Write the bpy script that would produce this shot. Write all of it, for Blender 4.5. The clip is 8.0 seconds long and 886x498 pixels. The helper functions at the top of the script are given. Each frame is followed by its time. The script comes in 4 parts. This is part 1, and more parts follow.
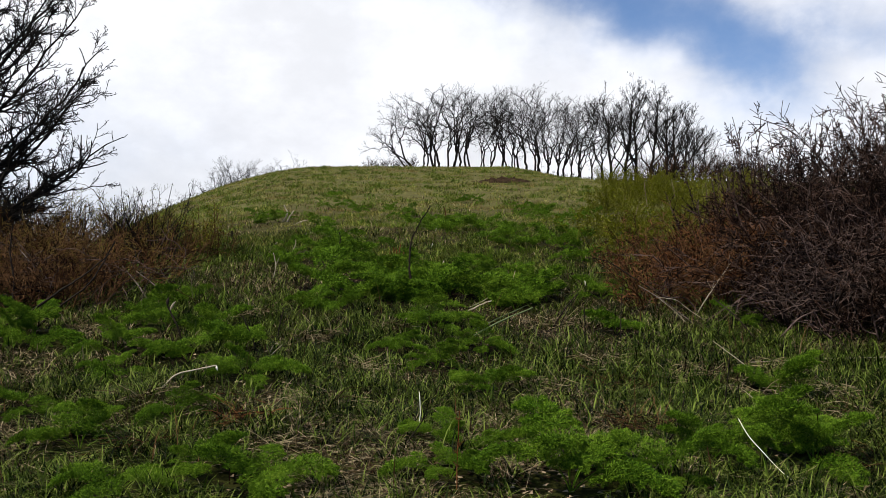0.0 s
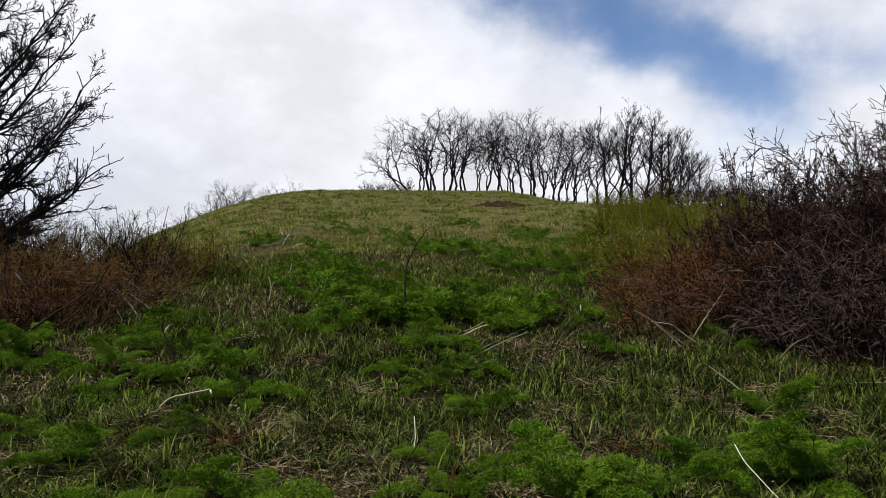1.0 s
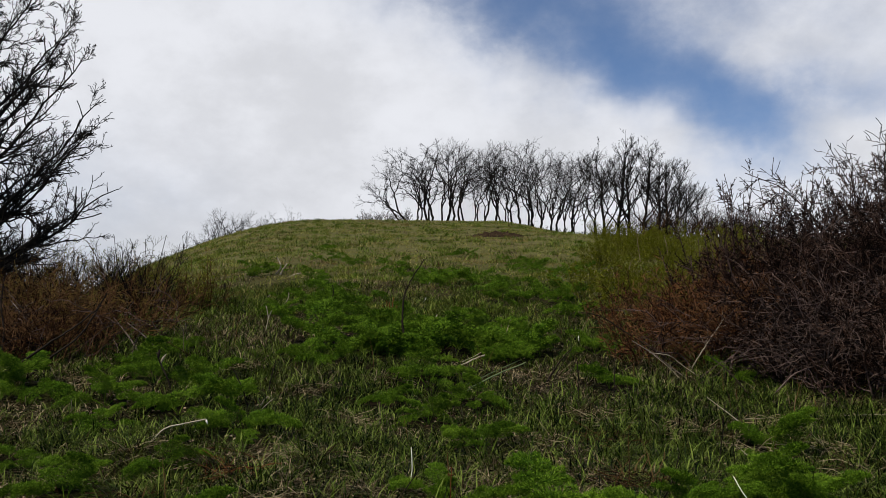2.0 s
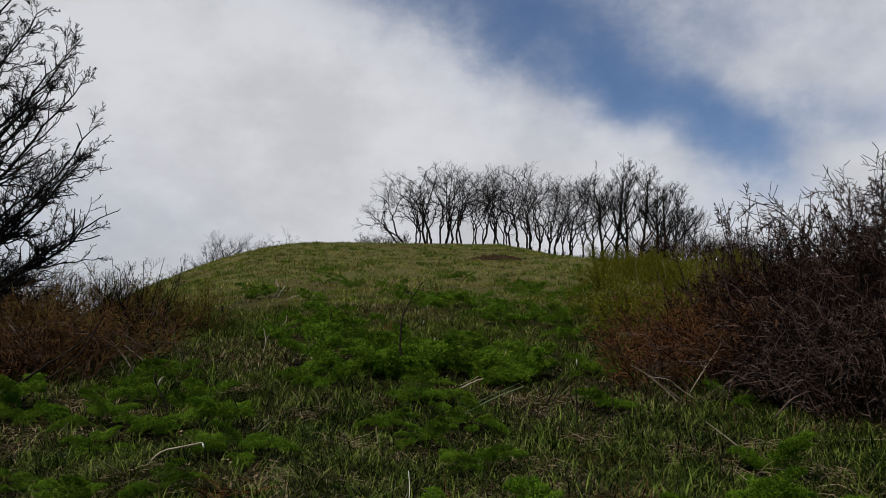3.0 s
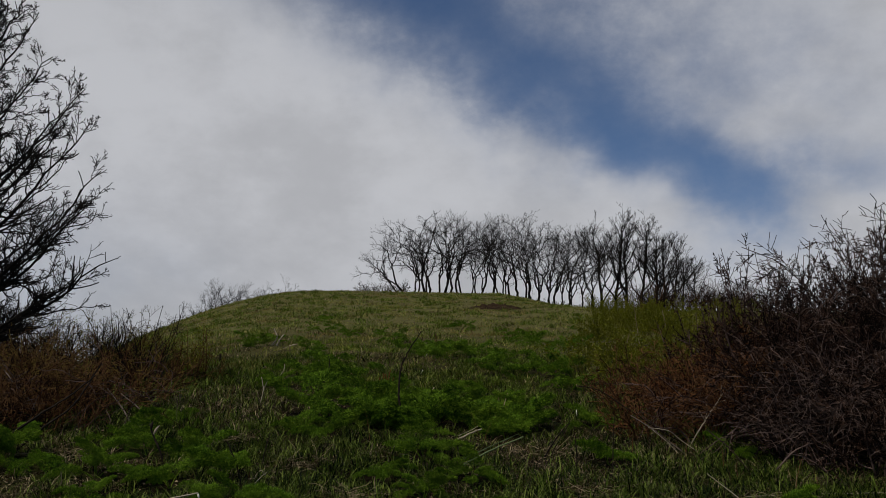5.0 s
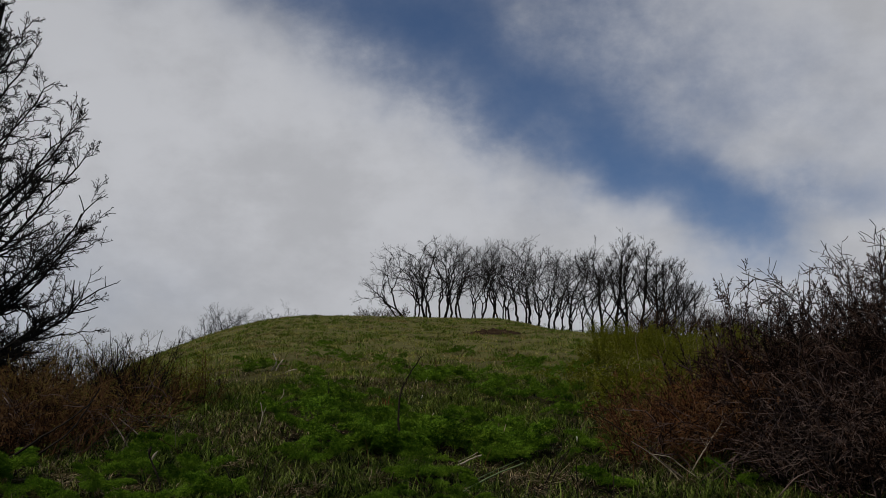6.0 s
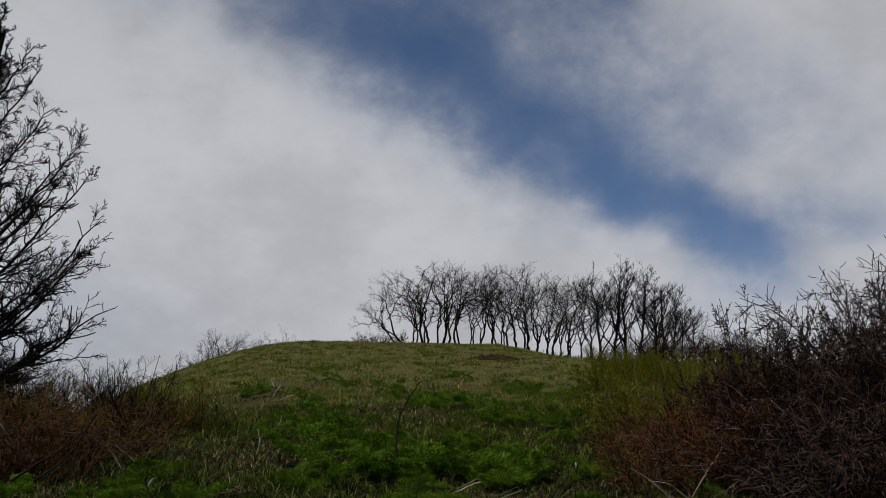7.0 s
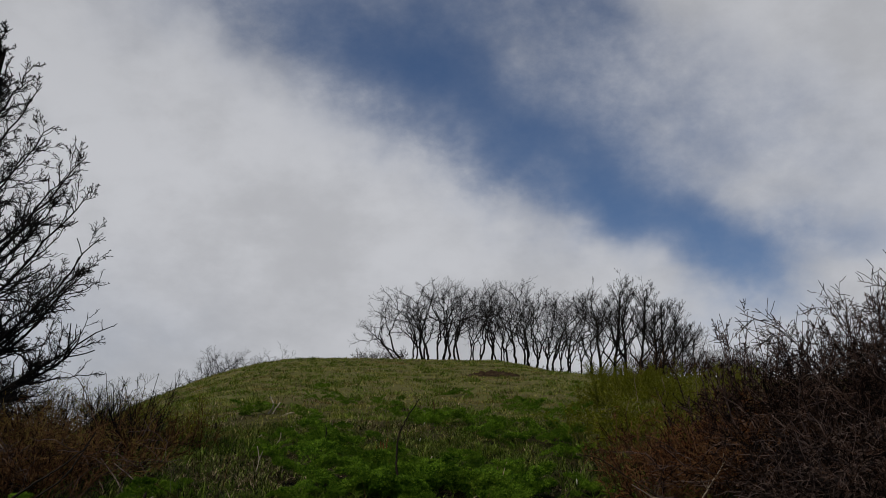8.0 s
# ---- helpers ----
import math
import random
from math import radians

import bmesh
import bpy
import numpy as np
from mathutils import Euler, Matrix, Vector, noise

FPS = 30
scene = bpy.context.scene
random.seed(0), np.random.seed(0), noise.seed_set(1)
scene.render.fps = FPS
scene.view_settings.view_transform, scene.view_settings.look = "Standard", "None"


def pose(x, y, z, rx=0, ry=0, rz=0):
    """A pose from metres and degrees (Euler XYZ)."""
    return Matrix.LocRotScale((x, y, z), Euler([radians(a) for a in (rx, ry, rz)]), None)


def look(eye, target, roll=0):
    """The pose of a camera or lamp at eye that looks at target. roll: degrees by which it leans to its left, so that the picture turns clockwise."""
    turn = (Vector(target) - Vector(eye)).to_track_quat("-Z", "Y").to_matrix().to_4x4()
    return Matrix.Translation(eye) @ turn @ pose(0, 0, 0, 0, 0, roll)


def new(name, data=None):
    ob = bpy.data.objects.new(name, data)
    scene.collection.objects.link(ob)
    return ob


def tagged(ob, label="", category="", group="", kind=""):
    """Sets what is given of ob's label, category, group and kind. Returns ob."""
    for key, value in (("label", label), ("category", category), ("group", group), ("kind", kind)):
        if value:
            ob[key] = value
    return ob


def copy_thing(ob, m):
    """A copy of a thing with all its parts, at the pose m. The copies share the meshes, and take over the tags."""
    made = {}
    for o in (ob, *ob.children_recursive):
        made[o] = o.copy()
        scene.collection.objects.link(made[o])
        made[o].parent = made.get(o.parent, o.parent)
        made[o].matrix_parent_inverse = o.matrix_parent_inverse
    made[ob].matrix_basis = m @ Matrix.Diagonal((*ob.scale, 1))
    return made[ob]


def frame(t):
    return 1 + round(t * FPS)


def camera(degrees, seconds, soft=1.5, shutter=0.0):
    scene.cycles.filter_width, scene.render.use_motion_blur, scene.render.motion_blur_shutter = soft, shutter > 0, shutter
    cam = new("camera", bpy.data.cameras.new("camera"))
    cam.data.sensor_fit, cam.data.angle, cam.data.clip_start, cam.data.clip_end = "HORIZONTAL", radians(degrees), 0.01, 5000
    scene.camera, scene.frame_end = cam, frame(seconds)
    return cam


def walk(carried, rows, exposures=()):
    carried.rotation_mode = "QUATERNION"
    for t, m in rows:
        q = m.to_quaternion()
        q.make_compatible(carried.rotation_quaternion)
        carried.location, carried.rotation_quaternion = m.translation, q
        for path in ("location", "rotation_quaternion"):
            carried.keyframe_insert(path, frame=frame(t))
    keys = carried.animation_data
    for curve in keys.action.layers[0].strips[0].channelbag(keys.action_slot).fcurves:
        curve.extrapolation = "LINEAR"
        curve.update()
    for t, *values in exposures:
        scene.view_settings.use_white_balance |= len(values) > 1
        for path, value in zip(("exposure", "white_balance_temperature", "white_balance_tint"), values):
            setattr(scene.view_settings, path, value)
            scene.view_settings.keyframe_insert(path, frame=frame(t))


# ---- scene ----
cam = camera(51.0, 8.0, soft=0.6)
EYE = 1.55
# seconds, yaw, pitch, roll: the camera stays where it is and tilts up the hill
ROWS = [
    (0.0, 0.000, 4.09, 0.000),
    (0.5, -0.093, 4.67, -0.083),
    (1.0, -0.286, 5.56, -0.156),
    (1.5, -0.378, 6.57, -0.261),
    (3.0, -0.575, 8.83, -0.479),
    (3.5, -0.650, 9.61, -0.537),
    (4.0, -0.652, 10.35, -0.626),
    (4.5, -0.659, 11.10, -0.678),
    (6.0, -0.678, 13.38, -0.803),
    (6.5, -0.730, 14.20, -0.808),
    (7.0, -0.788, 14.95, -0.804),
    (7.5, -0.765, 15.58, -0.614),
    (8.0, -0.759, 15.95, -0.562),
]
walk(cam, [(t, pose(0, 0, EYE, 90 + pitch, roll, yaw)) for t, yaw, pitch, roll in ROWS],
     exposures=[(0.0, 0.33), (0.5, 0.28), (1.0, 0.20), (1.5, 0.07), (3.0, -0.36), (3.5, -0.54),
                (4.0, -0.64), (4.5, -0.74), (6.0, -0.76), (7.0, -0.72), (8.0, -0.68)])

# ---- light ----
SUN_EL, SUN_AZ = 52.0, -138.0      # degrees; azimuth from straight ahead, left is negative


def build_world():
    w = bpy.data.worlds.new("sky")
    scene.world = w
    w.use_nodes = True
    nt = w.node_tree
    nt.nodes.clear()
    N, L = nt.nodes.new, nt.links.new
    out, bg = N("ShaderNodeOutputWorld"), N("ShaderNodeBackground")
    sky = N("ShaderNodeTexSky")
    sky.sky_type, sky.sun_disc = "NISHITA", False
    sky.sun_elevation, sky.sun_rotation = radians(SUN_EL), radians(SUN_AZ)
    sky.dust_density, sky.ozone_density, sky.altitude = 0.0, 4.0, 1200
    tc = N("ShaderNodeTexCoord")
    dirn = tc.outputs["Generated"]

    def noise_tex(scale, detail, rough, stretch=(1, 1, 1)):
        mp = N("ShaderNodeMapping")
        mp.inputs["Scale"].default_value = stretch
        L(dirn, mp.inputs["Vector"])
        n = N("ShaderNodeTexNoise")
        n.inputs["Scale"].default_value = scale
        n.inputs["Detail"].default_value = detail
        n.inputs["Roughness"].default_value = rough
        L(mp.outputs[0], n.inputs["Vector"])
        return n.outputs["Fac"]

    def math_node(op, a, b=0.0, c=0.0):
        m = N("ShaderNodeMath")
        m.operation = op
        for i, v in enumerate((a, b, c)):
            if isinstance(v, (int, float)):
                m.inputs[i].default_value = v
            else:
                L(v, m.inputs[i])
        return m.outputs[0]

    def ramp(fac, stops):
        r = N("ShaderNodeValToRGB")
        r.color_ramp.interpolation = "EASE"
        while len(r.color_ramp.elements) < len(stops):
            r.color_ramp.elements.new(0.5)
        for e, (p, v) in zip(r.color_ramp.elements, stops):
            e.position, e.color = p, (v, v, v, 1)
        L(fac, r.inputs[0])
        return r.outputs[0]

    # the view plane ahead: u to the right, v up, both for one unit forward
    xyz = N("ShaderNodeSeparateXYZ")
    L(dirn, xyz.inputs[0])
    ahead = math_node("MAXIMUM", xyz.outputs["Y"], 0.05)
    warp = math_node("MULTIPLY_ADD", noise_tex(5.5, 4, 0.55), 0.16, -0.08)
    warp2 = math_node("MULTIPLY_ADD", noise_tex(6.3, 4, 0.55, (1.2, 1, 1.5)), 0.14, -0.07)
    u = math_node("ADD", math_node("DIVIDE", xyz.outputs["X"], ahead), warp)
    v = math_node("ADD", math_node("DIVIDE", xyz.outputs["Z"], ahead), warp2)

    def patch_of_blue(u0, v0, long, short, turn, much):
        """A soft oval opening in the cloud."""
        c, sn = math.cos(radians(turn)), math.sin(radians(turn))
        du, dv = math_node("SUBTRACT", u, u0), math_node("SUBTRACT", v, v0)
        p = math_node("MULTIPLY_ADD", du, c / long, math_node("MULTIPLY", dv, sn / long))
        q = math_node("MULTIPLY_ADD", du, -sn / short, math_node("MULTIPLY", dv, c / short))
        r2 = math_node("MULTIPLY_ADD", p, p, math_node("MULTIPLY", q, q))
        return math_node("MULTIPLY", math_node("EXPONENT", math_node("MULTIPLY", r2, -0.5)), much)

    # a rift of blue across broken cloud, with thinner veils beside it
    openness = None
    for oval in ((-0.010, 0.510, 0.070, 0.052, -30, 0.9), (0.080, 0.420, 0.072, 0.046, -32, 1.0), (0.185, 0.360, 0.070, 0.032, -32, 0.95),
                 (0.280, 0.318, 0.055, 0.036, -38, 0.75), (0.345, 0.270, 0.055, 0.034, -20, 0.75), (0.430, 0.300, 0.070, 0.024, 10, 0.45),
                 (-0.090, 0.510, 0.120, 0.055, -28, 0.60), (-0.210, 0.585, 0.110, 0.045, -20, 0.58), (0.000, 0.630, 0.160, 0.060, -10, 0.75),
                 (0.150, 0.500, 0.110, 0.070, -20, 0.42), (0.29, 0.42, 0.09, 0.05, -20, 0.34), (0.42, 0.45, 0.08, 0.05, -25, 0.22), (0.22, 0.58, 0.10, 0.05, -20, 0.25), (-0.42, 0.16, 0.12, 0.06, 0, 0.16)):
        o = patch_of_blue(*oval)
        openness = o if openness is None else math_node("ADD", openness, o)
    shreds = math_node("MULTIPLY_ADD", noise_tex(8.0, 8, 0.64, (1, 1, 1.3)), 3.4, -1.7)
    edge = math_node("MULTIPLY", math_node("MINIMUM", openness, 0.7), 0.9)
    torn = math_node("MAXIMUM", math_node("MULTIPLY_ADD", shreds, edge, openness), 0.0)
    band = math_node("SUBTRACT", 1.0, math_node("EXPONENT", math_node("MULTIPLY", math_node("POWER", torn, 1.25), -1.65)))
    # higher up and behind, unseen blue replaces the cloud to weaken the fill light
    high = ramp(math_node("SUBTRACT", xyz.outputs["Z"], xyz.outputs["Y"]), [(0.0, 0.0), (0.25, 1.0)])
    unseen_gaps = ramp(noise_tex(2.6, 5, 0.55), [(0.36, 0.85), (0.58, 1.0)])
    rift = math_node("MAXIMUM", band, math_node("MULTIPLY", high, unseen_gaps))
    # cloud: bright low down, greyer higher up, with soft lumps
    lumps = ramp(noise_tex(7.0, 7, 0.58, (1, 1, 1.5)), [(0.32, 0.86), (0.64, 1.04)])
    shade = ramp(v, [(0.06, 0.90), (0.24, 1.0), (0.34, 1.0), (0.60, 0.93)])
    bright = math_node("MULTIPLY", lumps, shade)
    tint = N("ShaderNodeVectorMath")
    tint.operation = "SCALE"
    tint.inputs[0].default_value = (0.815, 0.830, 0.880)
    L(bright, tint.inputs["Scale"])
    blue = N("ShaderNodeVectorMath")
    blue.operation = "MULTIPLY"
    L(sky.outputs[0], blue.inputs[0])
    blue.inputs[1].default_value = (0.082, 0.092, 0.102)
    mix = N("ShaderNodeMix")
    mix.data_type = "RGBA"
    L(rift, mix.inputs["Factor"])
    L(tint.outputs[0], mix.inputs["A"])
    L(blue.outputs[0], mix.inputs["B"])
    L(mix.outputs["Result"], bg.inputs["Color"])
    bg.inputs["Strength"].default_value = 1.0
    L(bg.outputs[0], out.inputs["Surface"])


build_world()
sun = new("sun", bpy.data.lights.new("sun", "SUN"))
sun.data.energy, sun.data.angle, sun.data.color = 5.0, radians(0.6), (1.0, 0.93, 0.80)
a, e = radians(SUN_AZ), radians(SUN_EL)
sun.matrix_world = look((40 * math.sin(a) * math.cos(e), 40 * math.cos(a) * math.cos(e), 40 * math.sin(e)), (0, 0, 0))


# ---- materials ----
def material(name, colours, scale=8.0, rough=0.85, bump=0.3, spec=0.2, island=0.0, see_through=0.0, patch=None, stretch=(1, 1, 1), upper=None):
    """Noise between two or three colours, a second larger scale of wear, fine bump. island: how much every piece differs."""
    m = bpy.data.materials.new(name)
    m.use_nodes = True
    nt = m.node_tree
    nt.nodes.clear()
    N, L = nt.nodes.new, nt.links.new
    out, bsdf = N("ShaderNodeOutputMaterial"), N("ShaderNodeBsdfPrincipled")
    bsdf.inputs["Roughness"].default_value = rough
    bsdf.inputs["Specular IOR Level"].default_value = spec
    geo = N("ShaderNodeNewGeometry")
    mp = N("ShaderNodeMapping")
    mp.inputs["Scale"].default_value = stretch
    L(geo.outputs["Position"], mp.inputs["Vector"])
    n = N("ShaderNodeTexNoise")
    n.inputs["Scale"].default_value, n.inputs["Detail"].default_value, n.inputs["Roughness"].default_value = scale, 6, 0.6
    L(mp.outputs[0], n.inputs["Vector"])
    fac = n.outputs["Fac"]
    if island:
        mul = N("ShaderNodeMath")
        mul.operation = "MULTIPLY_ADD"
        L(geo.outputs["Random Per Island"], mul.inputs[0])
        mul.inputs[1].default_value = island
        sub = N("ShaderNodeMath")
        sub.operation = "MULTIPLY_ADD"
        L(fac, sub.inputs[0])
        sub.inputs[1].default_value, sub.inputs[2].default_value = 1.0, -0.5 * island
        L(sub.outputs[0], mul.inputs[2])
        fac = mul.outputs[0]
    r = N("ShaderNodeValToRGB")
    while len(r.color_ramp.elements) < len(colours):
        r.color_ramp.elements.new(0.5)
    for i, (el, c) in enumerate(zip(r.color_ramp.elements, colours)):
        el.position = 0.25 + 0.5 * i / (len(colours) - 1)
        el.color = (*c, 1)
    L(fac, r.inputs[0])
    col = r.outputs[0]
    if patch:
        pn = N("ShaderNodeTexNoise")
        pn.inputs["Scale"].default_value, pn.inputs["Detail"].default_value = patch[1], 4
        L(geo.outputs["Position"], pn.inputs["Vector"])
        pr = N("ShaderNodeValToRGB")
        pr.color_ramp.elements[0].position, pr.color_ramp.elements[1].position = patch[2], patch[3]
        L(pn.outputs["Fac"], pr.inputs[0])
        mx = N("ShaderNodeMix")
        mx.data_type = "RGBA"
        L(pr.outputs[0], mx.inputs["Factor"])
        L(col, mx.inputs["A"])
        mx.inputs["B"].default_value = (*patch[0], 1)
        col = mx.outputs["Result"]
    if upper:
        # turf of lighter colour higher up the slope, where the soil loses its painted shade
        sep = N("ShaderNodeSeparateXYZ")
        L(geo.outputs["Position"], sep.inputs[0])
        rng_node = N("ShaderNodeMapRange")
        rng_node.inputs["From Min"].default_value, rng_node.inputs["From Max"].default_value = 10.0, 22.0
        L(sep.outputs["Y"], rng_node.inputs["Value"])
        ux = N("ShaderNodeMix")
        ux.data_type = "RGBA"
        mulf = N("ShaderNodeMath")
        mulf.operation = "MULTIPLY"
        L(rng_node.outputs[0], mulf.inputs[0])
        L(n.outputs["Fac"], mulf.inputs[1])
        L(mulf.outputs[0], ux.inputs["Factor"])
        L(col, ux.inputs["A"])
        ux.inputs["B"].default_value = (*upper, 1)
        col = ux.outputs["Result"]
    L(col, bsdf.inputs["Base Color"])
    if bump:
        bn = N("ShaderNodeTexNoise")
        bn.inputs["Scale"].default_value, bn.inputs["Detail"].default_value = scale * 4, 5
        L(mp.outputs[0], bn.inputs["Vector"])
        b = N("ShaderNodeBump")
        b.inputs["Strength"].default_value, b.inputs["Distance"].default_value = bump, 0.02
        L(bn.outputs["Fac"], b.inputs["Height"])
        L(b.outputs[0], bsdf.inputs["Normal"])
    surf = bsdf.outputs[0]
    if see_through:
        tr = N("ShaderNodeBsdfTranslucent")
        L(col, tr.inputs["Color"])
        mxs = N("ShaderNodeMixShader")
        mxs.inputs[0].default_value = see_through
        L(surf, mxs.inputs[1])
        L(tr.outputs[0], mxs.inputs[2])
        surf = mxs.outputs[0]
    L(surf, out.inputs["Surface"])
    return m


# soil near black: shade under plants and between blades is in its colour
M_GROUND = material("soil_thatch_and_shade", [(0.0030, 0.0018, 0.0009), (0.0102, 0.0068, 0.0034), (0.0060, 0.0077, 0.0022)], 5.0, 0.95, 0.8, 0.03,
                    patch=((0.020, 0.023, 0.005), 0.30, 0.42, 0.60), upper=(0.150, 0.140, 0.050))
# stops spread wide so shaded gaps and sunlit blades are in the grass colour
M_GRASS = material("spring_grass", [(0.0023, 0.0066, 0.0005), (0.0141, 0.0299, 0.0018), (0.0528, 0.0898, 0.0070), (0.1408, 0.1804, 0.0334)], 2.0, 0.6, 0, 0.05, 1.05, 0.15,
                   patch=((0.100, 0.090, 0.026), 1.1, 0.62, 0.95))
# olive and tan, brightened so the upper slope's sunlight is in the colour
M_GRASS_FAR_LIT = material("hill_grass", [(0.0540, 0.0855, 0.0099), (0.1800, 0.1935, 0.0315), (0.3600, 0.3105, 0.1260)], 3.2, 0.7, 0, 0.03, 0.35, 0.25,
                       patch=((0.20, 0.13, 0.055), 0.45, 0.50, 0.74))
M_TUFT = material("young_grass", [(0.0336, 0.0656, 0.0048), (0.0840, 0.1320, 0.0120), (0.1520, 0.1960, 0.0360)], 1.2, 0.6, 0, 0.03, 0.8, 0.3)
M_DRY = material("dry_grass", [(0.0357, 0.0238, 0.0104), (0.0953, 0.0668, 0.0311), (0.360, 0.285, 0.175)], 3.0, 0.7, 0, 0.05, 0.9, 0.15)
M_LITTER = material("fallen_leaves", [(0.0097, 0.0053, 0.0029), (0.0500, 0.0290, 0.0150), (0.260, 0.195, 0.125)], 3.0, 0.8, 0.2, 0.05, 0.9)
M_FERN = material("feathery_leaf", [(0.0179, 0.0468, 0.0023), (0.0624, 0.1264, 0.0066), (0.1326, 0.2106, 0.0172)], 3.0, 0.6, 0, 0.03, 0.6, 0.10)
M_SOIL = material("bare_earth", [(0.010, 0.006, 0.004), (0.026, 0.016, 0.009), (0.055, 0.037, 0.022)], 6.0, 0.95, 0.8, 0.03)
M_STEM = material("green_stem", [(0.06, 0.09, 0.03), (0.10, 0.13, 0.05)], 9.0, 0.6, 0.1, 0.3)
# bark and twigs near black: silhouette against bright sky put into the colour
M_BARK = material("silhouette_bark", [(0.0033, 0.0026, 0.0019), (0.0079, 0.0062, 0.0048), (0.0165, 0.0135, 0.0109)], 9.0, 0.95, 0.8, 0.1, stretch=(1, 1, 0.3))
M_TWIG = material("silhouette_twigs", [(0.0035, 0.0027, 0.0021), (0.0073, 0.0057, 0.0045), (0.0129, 0.0105, 0.0084)], 6.0, 0.9, 0, 0.1, 0.4)
# darkest stops put the thicket's inner shade into the twig colour
M_RED = material("reddish_twigs", [(0.008, 0.003, 0.0015), (0.034, 0.012, 0.0045), (0.105, 0.036, 0.012), (0.170, 0.080, 0.034)], 2.0, 0.8, 0, 0.04, 0.95)
M_RUSSET = material("olive_brown_twigs", [(0.007, 0.004, 0.0015), (0.028, 0.014, 0.004), (0.075, 0.042, 0.010), (0.130, 0.088, 0.022)], 2.0, 0.8, 0, 0.04, 0.95)
M_BROWN = material("brown_twigs", [(0.006, 0.003, 0.002), (0.024, 0.011, 0.006), (0.058, 0.026, 0.010), (0.115, 0.062, 0.028)], 2.0, 0.8, 0, 0.04, 1.0)
M_GREYWOOD = material("grey_bare_wood", [(0.05, 0.037, 0.028), (0.12, 0.092, 0.074), (0.23, 0.185, 0.155)], 5.0, 0.75, 0, 0.15, 0.7)
# near-black stops hold the dark bush's inner shade, pale stops its sunlit twigs
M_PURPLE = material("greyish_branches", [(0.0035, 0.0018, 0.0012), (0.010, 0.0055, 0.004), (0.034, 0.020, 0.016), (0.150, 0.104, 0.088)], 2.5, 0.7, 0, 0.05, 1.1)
M_MAROON = material("shaded_maroon_twigs", [(0.003, 0.0014, 0.0008), (0.006, 0.0026, 0.0015), (0.014, 0.007, 0.0045), (0.052, 0.029, 0.020)], 2.5, 0.75, 0, 0.04, 1.1)
M_CANE = material("purple_brown_lit_canes", [(0.004, 0.002, 0.0015), (0.017, 0.0095, 0.007), (0.150, 0.103, 0.088)], 3.0, 0.65, 0, 0.12, 1.1)
M_OLIVE = material("budding_twigs", [(0.0408, 0.0442, 0.0047), (0.0850, 0.0884, 0.0085), (0.1318, 0.1232, 0.0204)], 2.0, 0.7, 0, 0.04, 0.8, 0.15)
M_BUD = material("young_leaves", [(0.087, 0.100, 0.0034), (0.142, 0.152, 0.0066), (0.198, 0.200, 0.016)], 2.0, 0.6, 0, 0.04, 0.7, 0.3)
M_PALE = material("bleached_wood", [(0.1700, 0.1318, 0.0892), (0.3060, 0.2507, 0.1827), (0.4760, 0.4080, 0.3145)], 12.0, 0.75, 0, 0.2)
M_DARKSTEM = material("blackened_stem", [(0.006, 0.004, 0.003), (0.014, 0.010, 0.007), (0.034, 0.023, 0.016)], 20.0, 0.85, 0, 0.1)
M_WHITE = material("white_pith", [(0.72, 0.66, 0.54), (0.86, 0.82, 0.72)], 20.0, 0.7, 0, 0.2)


# ---- mesh tools ----
def mesh_of(name, verts, faces, mat, smooth=True):
    """A mesh from arrays of corners and of faces (all with the same number of corners)."""
    verts, faces = np.asarray(verts, np.float32), np.asarray(faces, np.int32)
    me = bpy.data.meshes.new(name)
    me.vertices.add(len(verts))
    me.vertices.foreach_set("co", verts.ravel())
    k = faces.shape[1]
    me.loops.add(faces.size)
    me.loops.foreach_set("vertex_index", faces.ravel())
    me.polygons.add(len(faces))
    me.polygons.foreach_set("loop_start", np.arange(0, faces.size, k, dtype=np.int32))
    me.update(calc_edges=True)
    if smooth:
        me.polygons.foreach_set("use_smooth", np.ones(len(faces), bool))
    me.materials.append(mat)
    return me


def unit(v):
    return v / np.maximum(np.linalg.norm(v, axis=-1, keepdims=True), 1e-9)


def tubes(lots, sides=4):
    """Corners and quads of round limbs. lots: pairs of lines (n, k, 3) and radii (n, k)."""
    V, F, base = [], [], 0
    ang = np.arange(sides) * 2 * np.pi / sides
    for P, R in lots:
        n, k, _ = P.shape
        T = unit(np.gradient(P, axis=1))
        ref = np.where(np.abs(T[:, :1, 2:3]) > 0.8, np.array([1.0, 0, 0]), np.array([0, 0, 1.0]))
        A = unit(np.cross(T, np.broadcast_to(ref, T.shape)))
        B = np.cross(T, A)
        ring = P[:, :, None] + R[:, :, None, None] * (np.cos(ang)[:, None] * A[:, :, None] + np.sin(ang)[:, None] * B[:, :, None])
        V.append(ring.reshape(-1, 3))
        i = np.arange(n)[:, None, None] * k * sides + np.arange(k - 1)[None, :, None] * sides
        s, s2 = np.arange(sides)[None, None], (np.arange(sides)[None, None] + 1) % sides
        F.append(base + np.stack([i + s, i + s2, i + sides + s2, i + sides + s], -1).reshape(-1, 4))
        base += n * k * sides
    return np.concatenate(V), np.concatenate(F)


